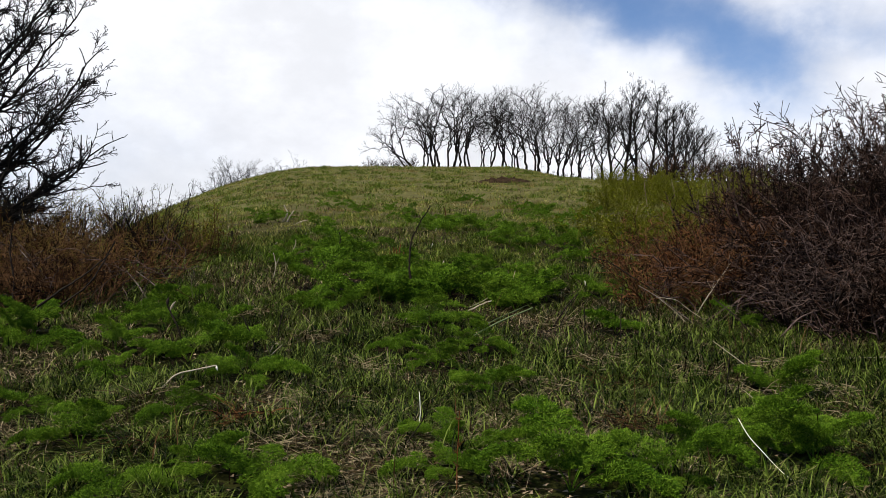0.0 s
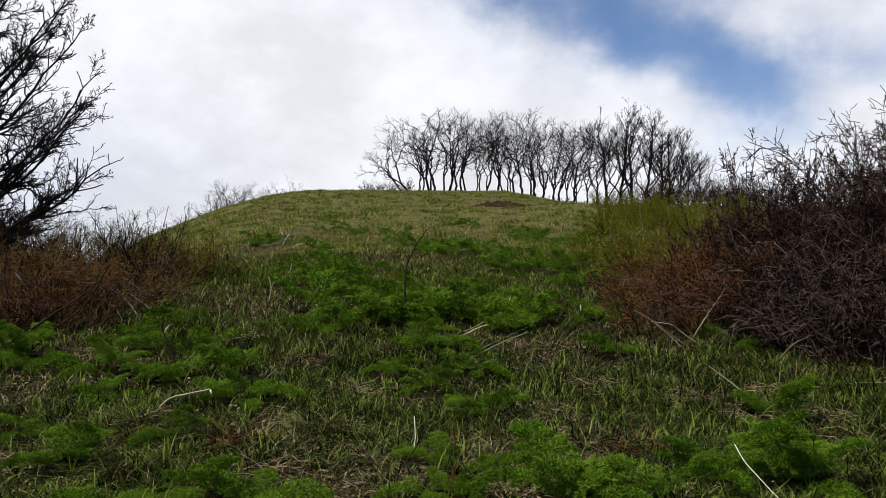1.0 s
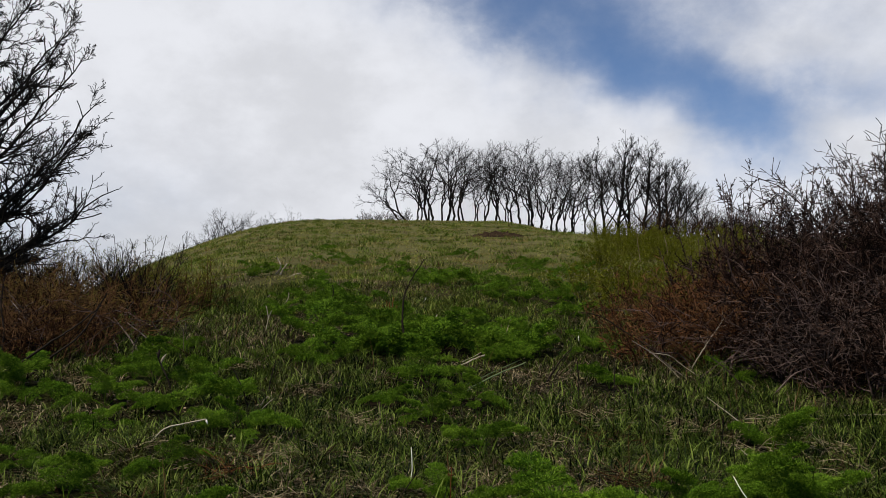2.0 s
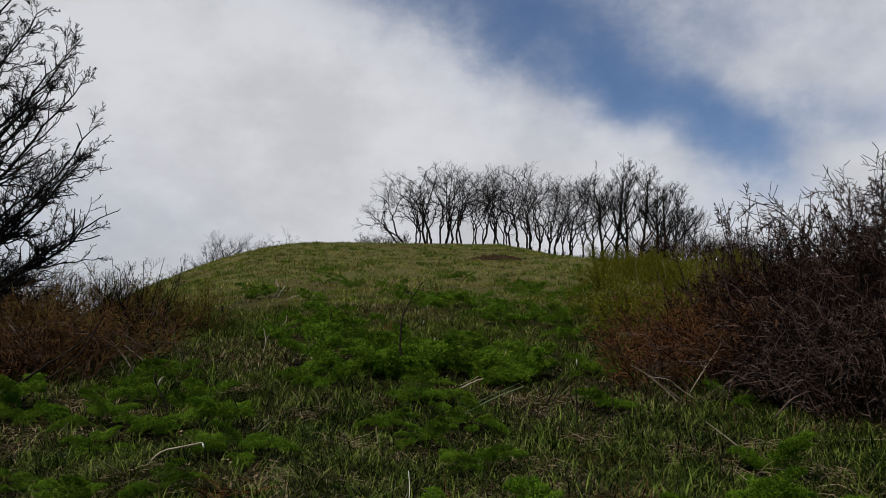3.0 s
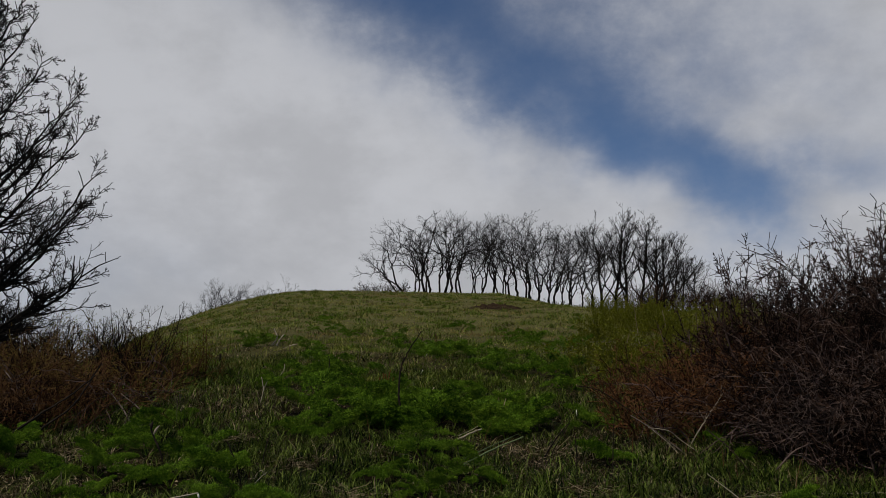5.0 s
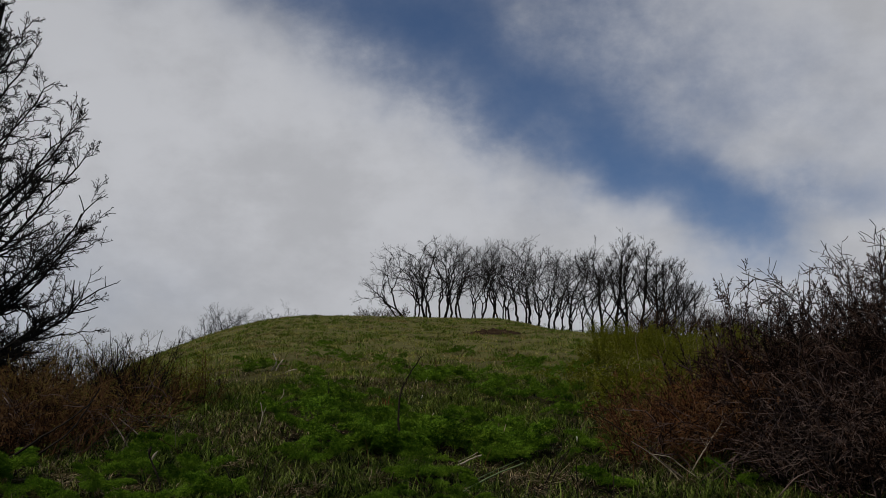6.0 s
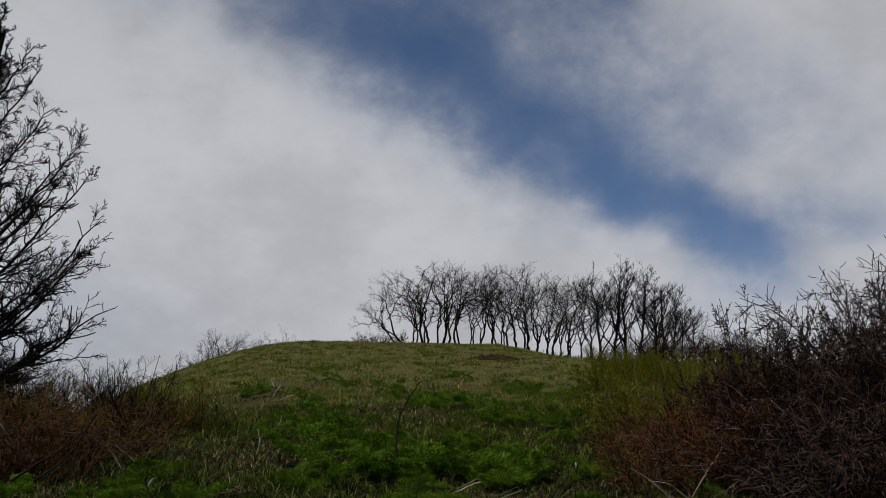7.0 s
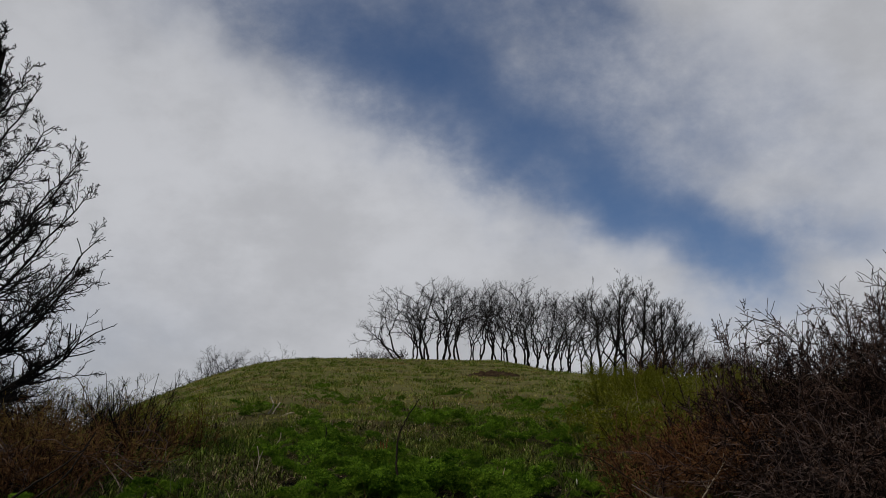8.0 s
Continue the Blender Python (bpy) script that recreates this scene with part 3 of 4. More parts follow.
def cane_tangle(rng, x, y, wide, tall, n, mat, label, group):
    """Arching bare canes that cross one another over the face of the thicket."""
    bush = new("cane_tangle")
    bush.location = (x, y, float(height(x, y)))
    tagged(bush, label, "shrub", group)
    start = np.stack([rng.uniform(-wide, wide, n), rng.uniform(-0.25, 0.35, n), tall * (0.42 + 0.58 * rng.uniform(0, 1, n))], 1)
    way = np.stack([rng.normal(-0.4, 0.9, n), rng.normal(-0.25, 0.35, n), rng.uniform(-0.3, 0.6, n)], 1)
    P0, R0 = limbs(rng, start, way, rng.uniform(0.25, 0.70, n), rng.uniform(0.0024, 0.0048, n), 9, 0.20, -0.07, 0.5, 0.2)
    P1, R1 = sprout(rng, P0, R0, 5, 0.2, 0.95, 45, 0.36, 0.75, 5, 0.13, 0.0, 0.6, 0.1)
    for i in range(n):
        j = slice(5 * i, 5 * i + 5)
        part("cane", mesh_of("cane", *tubes([(P0[i:i + 1], R0[i:i + 1]), (P1[j], R1[j])], 3), mat), bush)


def thickets():
    rng = np.random.default_rng(33)
    # west side: low red-brown thicket
    for i in range(18):
        x = -2.95 - 0.17 * i + rng.uniform(-0.1, 0.1)
        y = 8.5 + rng.uniform(-0.1, 2.1) + 0.03 * i
        shrub("thicket_shrub", "leafless red-brown shrub of thin tangled twigs beside grass", rng, x, y, rng.uniform(0.8, 1.05), 0.6, 22, (6, 5),
              M_BROWN, M_RUSSET, 0.0075, 0.17, group="western thicket", flare=1.1, fine=0.38)
    for i in range(6):
        shrub("thicket_shrub", "leafless red-brown shrub of thin tangled twigs beside grass", rng, -3.15 - 0.22 * i, 8.15 + rng.uniform(-0.15, 0.15),
              rng.uniform(0.65, 0.85), 0.5, 18, (6, 4), M_BROWN, M_BROWN, 0.0075, 0.20, group="western thicket", flare=1.1, fine=0.38)
    for i in range(7):
        cane_tangle(rng, -2.55 - 0.33 * i, 8.0 + rng.uniform(-0.25, 0.5), 0.3, 0.6, 16, M_CANE if i % 3 == 0 else M_BROWN, "loose tangle of bare brown canes in the thicket", "western thicket")
    for i in range(9):
        x, y = -3.75 - 0.33 * i + rng.uniform(-0.2, 0.2), 11.0 + rng.uniform(-0.7, 1.2)
        shrub("upright_shrub", "thin dark leafless shrub of upright shoots behind the thicket", rng, x, y, rng.uniform(1.0, 1.35), 0.6, 16, (6, 4),
              M_BARK, M_TWIG, 0.008, 0.07, group="western thicket", reach=0.3)
    for i in range(10):
        x, y = -3.25 - 0.32 * i + rng.uniform(-0.2, 0.2), 11.75 + rng.uniform(-0.7, 2.0)
        shrub("budding_shrub", "thin shrub of olive-brown twigs with first buds", rng, x, y, rng.uniform(0.6, 0.85) + 0.05 * i, 0.8, 22, (7, 5),
              M_BROWN, M_OLIVE, 0.007, 0.10, buds=500, group="western thicket")
    # east side: big dark bush
    for x, y, tall, wide in ((3.35, 8.4, 1.65, 0.9), (3.7, 8.0, 1.95, 1.0), (4.05, 8.3, 2.25, 1.1), (4.6, 8.7, 2.6, 1.2), (3.75, 9.1, 1.95, 1.0),
                             (4.2, 7.5, 1.9, 0.9), (3.4, 9.0, 1.7, 0.9), (3.85, 7.6, 1.5, 0.8), (4.35, 8.1, 2.25, 0.9),
                             (3.05, 7.5, 1.1, 0.7), (3.35, 7.0, 1.2, 0.7), (3.75, 6.8, 1.5, 0.8)):
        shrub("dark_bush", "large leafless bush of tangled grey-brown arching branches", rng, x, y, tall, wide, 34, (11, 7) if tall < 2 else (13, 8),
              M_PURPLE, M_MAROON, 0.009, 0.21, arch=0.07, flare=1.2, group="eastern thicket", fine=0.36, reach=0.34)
    # canes over the upper face; their pale colour stands for sunlight on twigs
    for i in range(14):
        x, y = 2.75 + 0.13 * i + rng.uniform(-0.1, 0.1), 7.35 + rng.uniform(-0.35, 0.25) - 0.02 * i
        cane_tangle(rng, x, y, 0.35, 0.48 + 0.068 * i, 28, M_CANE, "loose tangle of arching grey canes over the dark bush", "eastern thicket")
    for x, y, tall, wide, n in ((2.95, 9.3, 1.40, 0.40, 9), (3.18, 9.1, 1.85, 0.50, 12), (3.42, 9.0, 1.90, 0.50, 12), (3.75, 8.7, 1.90, 0.55, 12), (4.00, 8.3, 2.00, 0.7, 20), (4.20, 8.1, 2.10, 0.7, 20), (4.50, 8.3, 2.35, 0.7, 20), (2.72, 9.6, 1.35, 0.35, 5)):
        spur_shrub(rng, x, y, tall, wide, n)
    for i in range(20):
        x, y = 2.02 + 0.092 * i + rng.uniform(-0.15, 0.15), 8.3 + 0.02 * i + rng.uniform(-0.1, 1.65)
        shrub("red_shrub", "low leafless shrub of reddish-brown twigs beside the dark bush", rng, x, y, rng.uniform(0.6, 0.85) + 0.034 * i, 0.6, 18, (6, 5),
              M_BROWN, M_RED, 0.0075, 0.20, group="eastern thicket", flare=1.1, fine=0.36)
    for i in range(6):
        cane_tangle(rng, 2.2 + 0.17 * i, 8.15 + rng.uniform(-0.2, 0.3), 0.3, 0.45, 14, M_BROWN if i % 2 else M_CANE, "loose tangle of bare reddish canes at the thicket's edge", "eastern thicket")
    for i in range(44):
        y = 11.75 + 0.42 * i + rng.uniform(-1, 1)
        x = y * rng.uniform(0.142 + 0.0013 * y, 0.348)
        shrub("olive_shrub", "yellow-green budding shrub on the grassy slope", rng, x, y, rng.uniform(0.55, 0.95), 1.0, 18, (6, 4),
              M_OLIVE, M_OLIVE, 0.008, 0.10, buds=3000, group="budding shrubs")
    # brush on the skyline beside the trees
    for i in range(17):
        y = 43 + rng.uniform(0, 5)
        x = y * (0.222 + 0.0084 * i) + rng.uniform(-0.3, 0.3)
        shrub("skyline_brush", "low leafless brown brush on the crest beside the trees", rng, x, y, 2.0 - 0.01 * i + rng.uniform(-0.5, 0.2), 1.5, 18, (6, 5),
              M_BROWN, M_TWIG if i % 3 else M_MAROON, 0.016, 0.13, group="brush on the crest", plain_stems=True)
    for i in range(18):
        y = 49.5 + rng.uniform(0, 2)
        x = y * (-0.078 + 0.0075 * i if i < 7 else 0.120 + 0.0115 * (i - 7))
        shrub("low_brush", "thin low bare brush on the crest under the trees", rng, x, y, rng.uniform(0.6, 1.0), 0.9, 10, (5, 4),
              M_BROWN, M_TWIG, 0.011, 0.14, group="brush on the crest", plain_stems=True, fine=0.5)


thickets()


# ---- feathery plants ----
def frond_mesh(rng, lobes, threads, thread=1.0):
    """One feathery leaf, 1 long: an arching stalk that bears soft rounded lobes, each covered by fine threads."""
    P0, R0 = limbs(rng, np.zeros((1, 3)), np.array([[0.55, 0, 1.0]]), np.array([0.95]), np.array([0.008]), 10, 0.03, -0.20, 0.3)
    V1, F1 = tubes([(P0, R0)], 3)
    n = 2 * lobes + 1
    t = np.concatenate([np.repeat(np.linspace(0.42, 0.90, lobes), 2), [0.95]]) + rng.uniform(-0.02, 0.02, n)
    f = np.clip(t * 9, 0, 8.999)
    i = f.astype(int)
    base = P0[0, i] * (1 - (f - i))[:, None] + P0[0, i + 1] * (f - i)[:, None]
    T = unit(P0[0, i + 1] - P0[0, i])
    sides = np.append(np.tile((1.0, -1.0), lobes), 0.0)[:, None]
    axis = unit(T * 0.62 + sides * np.array([0, 0.85, 0]) + np.array([0, 0, 0.05]) + rng.normal(0, 0.12, (n, 3)))
    long = (0.44 * (1.15 - t) ** 0.6 * rng.uniform(0.8, 1.15, n))[:, None, None]
    q = rng.normal(size=(n, 3))
    A = unit(q - (q * axis).sum(-1, keepdims=True) * axis)
    B = np.cross(axis, A)
    # threads all over each lobe, which is thickest before its middle and droops at its end
    u = rng.uniform(0.02, 1.0, (n, threads, 1))
    turn = rng.uniform(0, 2 * np.pi, (n, threads, 1))
    out = np.cos(turn) * A[:, None] + np.sin(turn) * B[:, None]
    puff = 0.7 + 0.5 * np.abs(np.sin(u * 11.0 + rng.uniform(0, 3, (n, 1, 1))))
    radius = (0.026 + 0.17 * long) * np.sin(np.pi * (0.10 + 0.88 * u ** 0.8)) * puff * np.sqrt(rng.uniform(0.25, 1.0, (n, threads, 1)))
    at = base[:, None] + axis[:, None] * long * u - np.array([0, 0, 0.8]) * (long * u) ** 2 + out * radius * np.array([1, 1, 0.75])
    face = unit(out + 0.25 * axis[:, None] + np.array([0, 0, 0.15]) + rng.normal(0, 0.25, at.shape))
    way = unit(axis[:, None] * 0.6 + out * 0.5 + rng.normal(0, 0.45, at.shape))
    tip = at + way * rng.uniform(0.022, 0.050, (n, threads, 1)) * thread
    across = unit(np.cross(way, face)) * 0.0054 * thread
    V2 = np.stack([at + across, at - across, tip], -2).reshape(-1, 3)
    up = np.array([0, 0, 0.006])
    V3 = np.stack([base - up, base + up, base + axis * long[:, 0]], 1).reshape(-1, 3)
    V = np.concatenate([V1, V2, V3])
    F2 = len(V1) + np.arange(len(V2) + len(V3)).reshape(-1, 3)
    tri = np.concatenate([F1[:, [0, 1, 2]], F1[:, [0, 2, 3]], F2])
    return mesh_of("frond", V, tri, M_FERN)


PLANTS = []


def feathery_plants():
    rng = np.random.default_rng(8)
    fine = [frond_mesh(rng, 4, 480, 0.86) for _ in range(6)]
    coarse = [frond_mesh(rng, 4, 220, 1.2) for _ in range(4)]
    far = [frond_mesh(rng, 3, 110, 1.75) for _ in range(3)]

    def plant(x, y, size, meshes, fronds):
        ob = new("feathery_plant")
        ob.location = (x, y, float(height(x, y)) - 0.02)
        tagged(ob, "low clump of bright green feathery fennel-like leaves in grass", "plant", "feathery plants")
        PLANTS.append((x, y, size))
        turn = rng.uniform(0, 360)
        for i in range(fronds):
            f = part("frond", meshes[int(rng.integers(len(meshes)))], ob)
            s = size * rng.uniform(0.9, 1.55)
            f.matrix_basis = Matrix.LocRotScale(None, Euler((radians(rng.uniform(-14, 14)), radians(rng.uniform(-38, 20)), radians(turn + 137.5 * i + rng.uniform(-20, 20)))), (s, s, s))

    for x, y, s in ((0.53, 3.92, 0.36), (0.38, 4.48, 0.24), (-0.01, 4.64, 0.19), (0.03, 4.12, 0.23), (1.53, 4.56, 0.35), (1.24, 4.37, 0.26),
                    (0.94, 3.92, 0.25), (1.71, 4.34, 0.28), (1.98, 5.56, 0.28), (0.26, 5.57, 0.29), (-0.05, 6.32, 0.27), (-0.35, 6.80, 0.25),
                    (0.28, 6.80, 0.25), (-0.06, 7.44, 0.37), (-0.77, 4.10, 0.28), (-1.10, 4.20, 0.25), (-1.39, 4.01, 0.24), (-1.78, 4.61, 0.31),
                    (-2.31, 5.25, 0.24), (-1.43, 5.00, 0.23), (-1.18, 5.76, 0.29), (-1.75, 6.44, 0.35), (-2.10, 6.05, 0.28), (-2.32, 6.63, 0.26),
                    (-2.24, 7.50, 0.38), (-2.98, 6.81, 0.34), (-3.18, 6.88, 0.28),):
        plant(x, y, s * 0.97, fine, 7)
    for x, y, s in ((-1.40, 6.55, 0.27), (-2.28, 8.66, 0.22), (-1.95, 11.29, 0.21), (-3.10, 12.28, 0.22), (-1.21, 9.31, 0.42), (-0.79, 10.05, 0.37),
                    (-0.46, 9.00, 0.25), (-0.90, 8.24, 0.23), (0.23, 9.28, 0.38), (0.32, 11.11, 0.25), (-0.74, 10.65, 0.29), (1.53, 8.98, 0.25),
                    (1.35, 7.27, 0.23), (2.42, 7.74, 0.21), (-1.14, 8.35, 0.23), (-0.13, 9.25, 0.25), (0.60, 10.20, 0.28), (1.00, 9.36, 0.26),
                    (0.88, 12.51, 0.29), (-0.41, 10.50, 0.24), (-1.80, 7.36, 0.24), (-2.59, 7.83, 0.25), (1.64, 12.48, 0.23),):
        plant(x, y, s * 1.10, coarse, 6)
    # the rest, strewn over the slope
    placed = 0
    while placed < 95:
        y = 8.5 + 14 * rng.uniform(0, 1) ** 1.4
        x = y * rng.uniform(-0.20, 0.165)
        if math.sin(1.7 * x + 1.3) * math.sin(0.9 * y + 0.4 * x) + rng.uniform(-0.5, 0.5) < 0.15:
            continue
        plant(x, y, rng.uniform(0.16, 0.36) * (1.0 if y < 16 else 0.8), far, 6)
        placed += 1


feathery_plants()


# ---- grass, dry stalks and litter ----
def patches(x, y):
    """0 to 1: where the grass stands thick."""
    v = np.sin(1.3 * x + 0.4 * y) * np.sin(0.9 * y - 0.5 * x + 1) + 0.6 * np.sin(3.1 * x + 2) * np.sin(2.7 * y + 0.5 * x)
    return smoothstep(-0.9, 0.7, v)


def scatter(rng, n, y0, y1, side, power, tuft, loose, thick=0.88):
    """Points on the hill in tufts, in a fan in front of the camera."""
    m = max(n // tuft, 1)
    y = y0 + (y1 - y0) * rng.uniform(0, 1, m) ** power
    x = y * rng.uniform(-side, side, m)
    keep = rng.uniform(0, 1, m) < (0.30 if thick > 0 else 1.0) + thick * patches(x, y)
    x, y = x[keep], y[keep]
    x = np.repeat(x, tuft) + rng.normal(0, loose, len(x) * tuft)
    y = np.repeat(y, tuft) + rng.normal(0, loose, len(y) * tuft)
    free = np.ones(len(x), bool)
    for px, py, size in PLANTS:          # little grows under the feathery leaves
        free &= np.hypot(x - px, y - py) > 0.72 * size
    x, y = x[free], y[free]
    return np.stack([x, y, height(x, y) - 0.01], 1)


def tussocks(p, fine):
    """How tall the grass grows at each point: it changes from one tussock to the next."""
    table = np.random.default_rng(12).uniform(0.35, 1.5, 997)
    cell = np.floor(p[:, 0] * fine + 0.4 * np.sin(p[:, 1] * 3)).astype(int) * 31 + np.floor(p[:, 1] * fine * 0.6 + 0.4 * np.sin(p[:, 0] * 4)).astype(int) * 57
    return table[cell % 997]


def meadow():
    rng = np.random.default_rng(3)
    p = scatter(rng, 235000, 3.2, 15, 0.58, 1.1, 14, 0.040)
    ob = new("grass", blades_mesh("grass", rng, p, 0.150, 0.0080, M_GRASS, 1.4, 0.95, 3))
    tagged(ob, "fresh green spring grass in uneven tufts", "grass", kind="stuff")
    p = scatter(rng, 190000, 11, 54, 0.50, 1.2, 10, 0.09, 0.7)
    ob = new("hill_grass", blades_mesh("hill_grass", rng, p, tussocks(p, 2.6) * 0.12, 0.006 + 0.0003 * p[:, 1], M_GRASS_FAR_LIT, 1.3, 0.85, 2))
    tagged(ob, "short olive-green grass covering the hillside", "grass", kind="stuff")
    # greener tufts, in drifts
    p = scatter(rng, 120000, 8.5, 46, 0.48, 1.35, 40, 0.11, 0.9)
    ob = new("green_tufts", blades_mesh("green_tufts", rng, p, tussocks(p, 3.1) * 0.14, 0.006 + 0.0004 * p[:, 1], M_TUFT, 1.3, 0.85, 2))
    tagged(ob, "bright green tufts of young grass on the hillside", "grass", kind="stuff")
    p = scatter(rng, 95000, 3.2, 15, 0.58, 1.2, 5, 0.07, -0.8)
    ob = new("dry_grass", blades_mesh("dry_grass", rng, p, 0.18, 0.0056, M_DRY, 1.5, 0.6, 2))
    tagged(ob, "bleached dry grass blades left from last year", "dry grass", kind="stuff")
    p = scatter(rng, 52000, 13, 54, 0.50, 1.1, 26, 0.13, -0.5)
    ob = new("dry_hill_grass", blades_mesh("dry_hill_grass", rng, p, 0.20, 0.010, M_DRY, 1.7, 0.6, 2))
    tagged(ob, "tan dry grass among green on the hillside", "dry grass", kind="stuff")
    p = scatter(rng, 46000, 3.2, 9.0, 0.58, 1.2, 4, 0.06, -0.8)
    ob = new("straw", blades_mesh("straw", rng, p + np.array([0, 0, 0.02]), 0.10, 0.0042, M_DRY, 1.2, 0.12, 2))
    tagged(ob, "short pieces of pale straw lying on the soil", "straw", kind="stuff")
    y = 4.0 + 16 * rng.uniform(0, 1, 520) ** 1.2
    x = y * rng.uniform(-0.5, 0.5, 520)
    p = np.stack([x, y, height(x, y) - 0.01], 1)
    ob = new("dry_weed", blades_mesh("dry_weed", rng, p, 0.32, 0.005, M_BROWN, 0.5, 1.0, 3))
    tagged(ob, "thin brown dry weed stalks standing above the grass", "dry stalks", kind="stuff")
    # fallen leaves: small curled scales
    n = 34000
    y = 3.2 + 8 * rng.uniform(0, 1, n) ** 1.3
    x = y * rng.uniform(-0.58, 0.58, n)
    keep = rng.uniform(0, 1, n) > patches(x, y) * 0.8
    x, y = x[keep], y[keep]
    p = np.stack([x, y, height(x, y) + rng.uniform(0.0, 0.03, len(x))], 1)
    ob = new("leaf_litter", blades_mesh("leaf_litter", rng, p, 0.045, 0.022, M_LITTER, 0.9, 0.25, 3))
    tagged(ob, "brown curled fallen leaves lying between grass tufts", "leaf litter", kind="stuff")


meadow()


# ---- single stalks and sticks ----
def rod(name, label, pts, r0, r1, mat, category="stalk"):
    """A stick through a few points (x, y, height over the ground at the first)."""
    x, y, _ = pts[0]
    ob = new(name)
    ob.location = (x, y, float(height(x, y)))
    q = np.array(pts, float) - np.array([x, y, 0])
    t = np.linspace(0, len(q) - 1, 6 * (len(q) - 1) + 1)
    i = np.minimum(t.astype(int), len(q) - 2)
    f = (t - i)[:, None]
    a, b, c, d = q[np.maximum(i - 1, 0)], q[i], q[i + 1], q[np.minimum(i + 2, len(q) - 1)]
    line = 0.5 * (2 * b + (c - a) * f + (2 * a - 5 * b + 4 * c - d) * f ** 2 + (3 * b - a - 3 * c + d) * f ** 3)
    rng = np.random.default_rng(int(abs(x * 977 + y * 131)))
    line += rng.normal(0, r0 * 0.18, line.shape)
    part("stem", mesh_of("stem", *tubes([(line[None], np.linspace(r0, r1, len(t))[None])], 6), mat), ob)
    tagged(ob, label, category)
    return ob, line


def pod(ob, at, way, long, fat, mat, label):
    """A curled seed pod on a stalk, pointed at both ends."""
    t = np.linspace(0, 1, 7)
    line = np.array(at) + t[:, None] * np.array(way) * long + (t ** 2)[:, None] * np.array([0.25, 0, -0.15]) * long
    part("pod", mesh_of("pod", *tubes([(line[None], (fat * np.sin(np.pi * np.clip(t, 0.06, 0.96)))[None])], 6), mat), ob, label)


def shoots(ob, line, n, long, mat, rng):
    """Short side shoots on a stalk."""
    P, R = sprout(rng, line[None], np.full((1, len(line)), 0.004), n, 0.3, 1.0, 50, long, 0.6, 4, 0.2, 0.05, 0.5)
    for i in range(n):
        part("side_shoot", mesh_of("side_shoot", *tubes([(P[i:i + 1], R[i:i + 1])], 4), mat), ob)


def stem_heap(x, y, wide, mat, label, seed):
    """A flat tangle of dead stems on the ground."""
    rng = np.random.default_rng(seed)
    n = 120
    a, r = rng.uniform(0, 2 * np.pi, n), wide * np.sqrt(rng.uniform(0, 1, n))
    X, Y = np.cos(a) * r, np.sin(a) * r * 0.8
    start = np.stack([X, Y, height(x + X, y + Y) - height(x, y) + rng.uniform(0.0, 0.05, n)], 1)
    way = np.stack([rng.normal(size=n), rng.normal(size=n), rng.uniform(-0.05, 0.5, n)], 1)
    P, R = limbs(rng, start, way, rng.uniform(0.06, 0.22, n), rng.uniform(0.0015, 0.0036, n), 5, 0.2, -0.10, 0.5)
    ob = new("dead_plant", mesh_of("dead_plant", *tubes([(P, R)], 3), mat))
    ob.location = (x, y, float(height(x, y)))
    tagged(ob, label, "dead plant", "heaps of dead stems")


def soil_mound(x, y, wide, tall):
    """A low heap of dug earth on the slope."""
    rng = np.random.default_rng(2)
    g = np.linspace(-1, 1, 25)
    X, Y = np.meshgrid(g, g)
    r = np.hypot(X, Y)
    Z = np.clip(1 - r, 0, 1) ** 0.8 * tall * (0.75 + 0.35 * np.sin(7 * X + 2) * np.sin(5 * Y)) + rng.normal(0, 0.03, X.shape) * (r < 0.9) - 0.05 * (r >= 1)
    WX, WY = x + X * wide, y + Y * wide * 0.8
    V = np.stack([X * wide, Y * wide * 0.8, height(WX, WY) - height(x, y) + Z], -1).reshape(-1, 3)
    i = (np.arange(24)[:, None] * 25 + np.arange(24)[None]).ravel()
    ob = new("soil_mound", mesh_of("soil_mound", V, np.stack([i, i + 1, i + 26, i + 25], -1), M_SOIL))
    ob.location = (x, y, float(height(x, y)))
    tagged(ob, "low heap of dark bare earth on the upper slope", "mound")


stalk, line = rod("dead_stalk", "tall dark crooked dead weed stalk standing in grass", [(-0.273, 8.990, 0.000), (-0.317, 8.990, 0.190), (-0.328, 8.990, 0.354), (-0.307, 8.990, 0.546), (-0.252, 8.990, 0.684), (-0.121, 8.990, 0.899)], 0.0148, 0.0052, M_DARKSTEM, "stalk")
shoots(stalk, line, 7, 0.16, M_DARKSTEM, np.random.default_rng(4))
stalk, line = rod("dead_stalk", "dark dead weed stalk with curled pods", [(-1.981, 7.082, 0.000), (-2.027, 7.082, 0.127), (-2.094, 7.082, 0.256)], 0.0065, 0.0065, M_DARKSTEM, "stalk")
pod(stalk, line[-1], (-0.15, 0, 1), 0.09, 0.012, M_DARKSTEM, "curled dark seed pod")
pod(stalk, line[-3], (0.2, 0, 1), 0.09, 0.010, M_PALE, "split pale seed pod")
stalk, line = rod("dead_stalk", "thin dark leaning dead weed stalk", [(-1.253, 6.335, 0.000), (-1.293, 6.335, 0.152), (-1.368, 6.335, 0.305)], 0.0058, 0.0030, M_DARKSTEM, "stalk")
shoots(stalk, line, 4, 0.2, M_DARKSTEM, np.random.default_rng(6))
rod("dead_stalk", "thin dark dead weed stalk among leaves", [(-1.235, 6.937, 0.000), (-1.219, 6.937, 0.133), (-1.183, 6.937, 0.280)], 0.0063, 0.0033, M_DARKSTEM, "stalk")
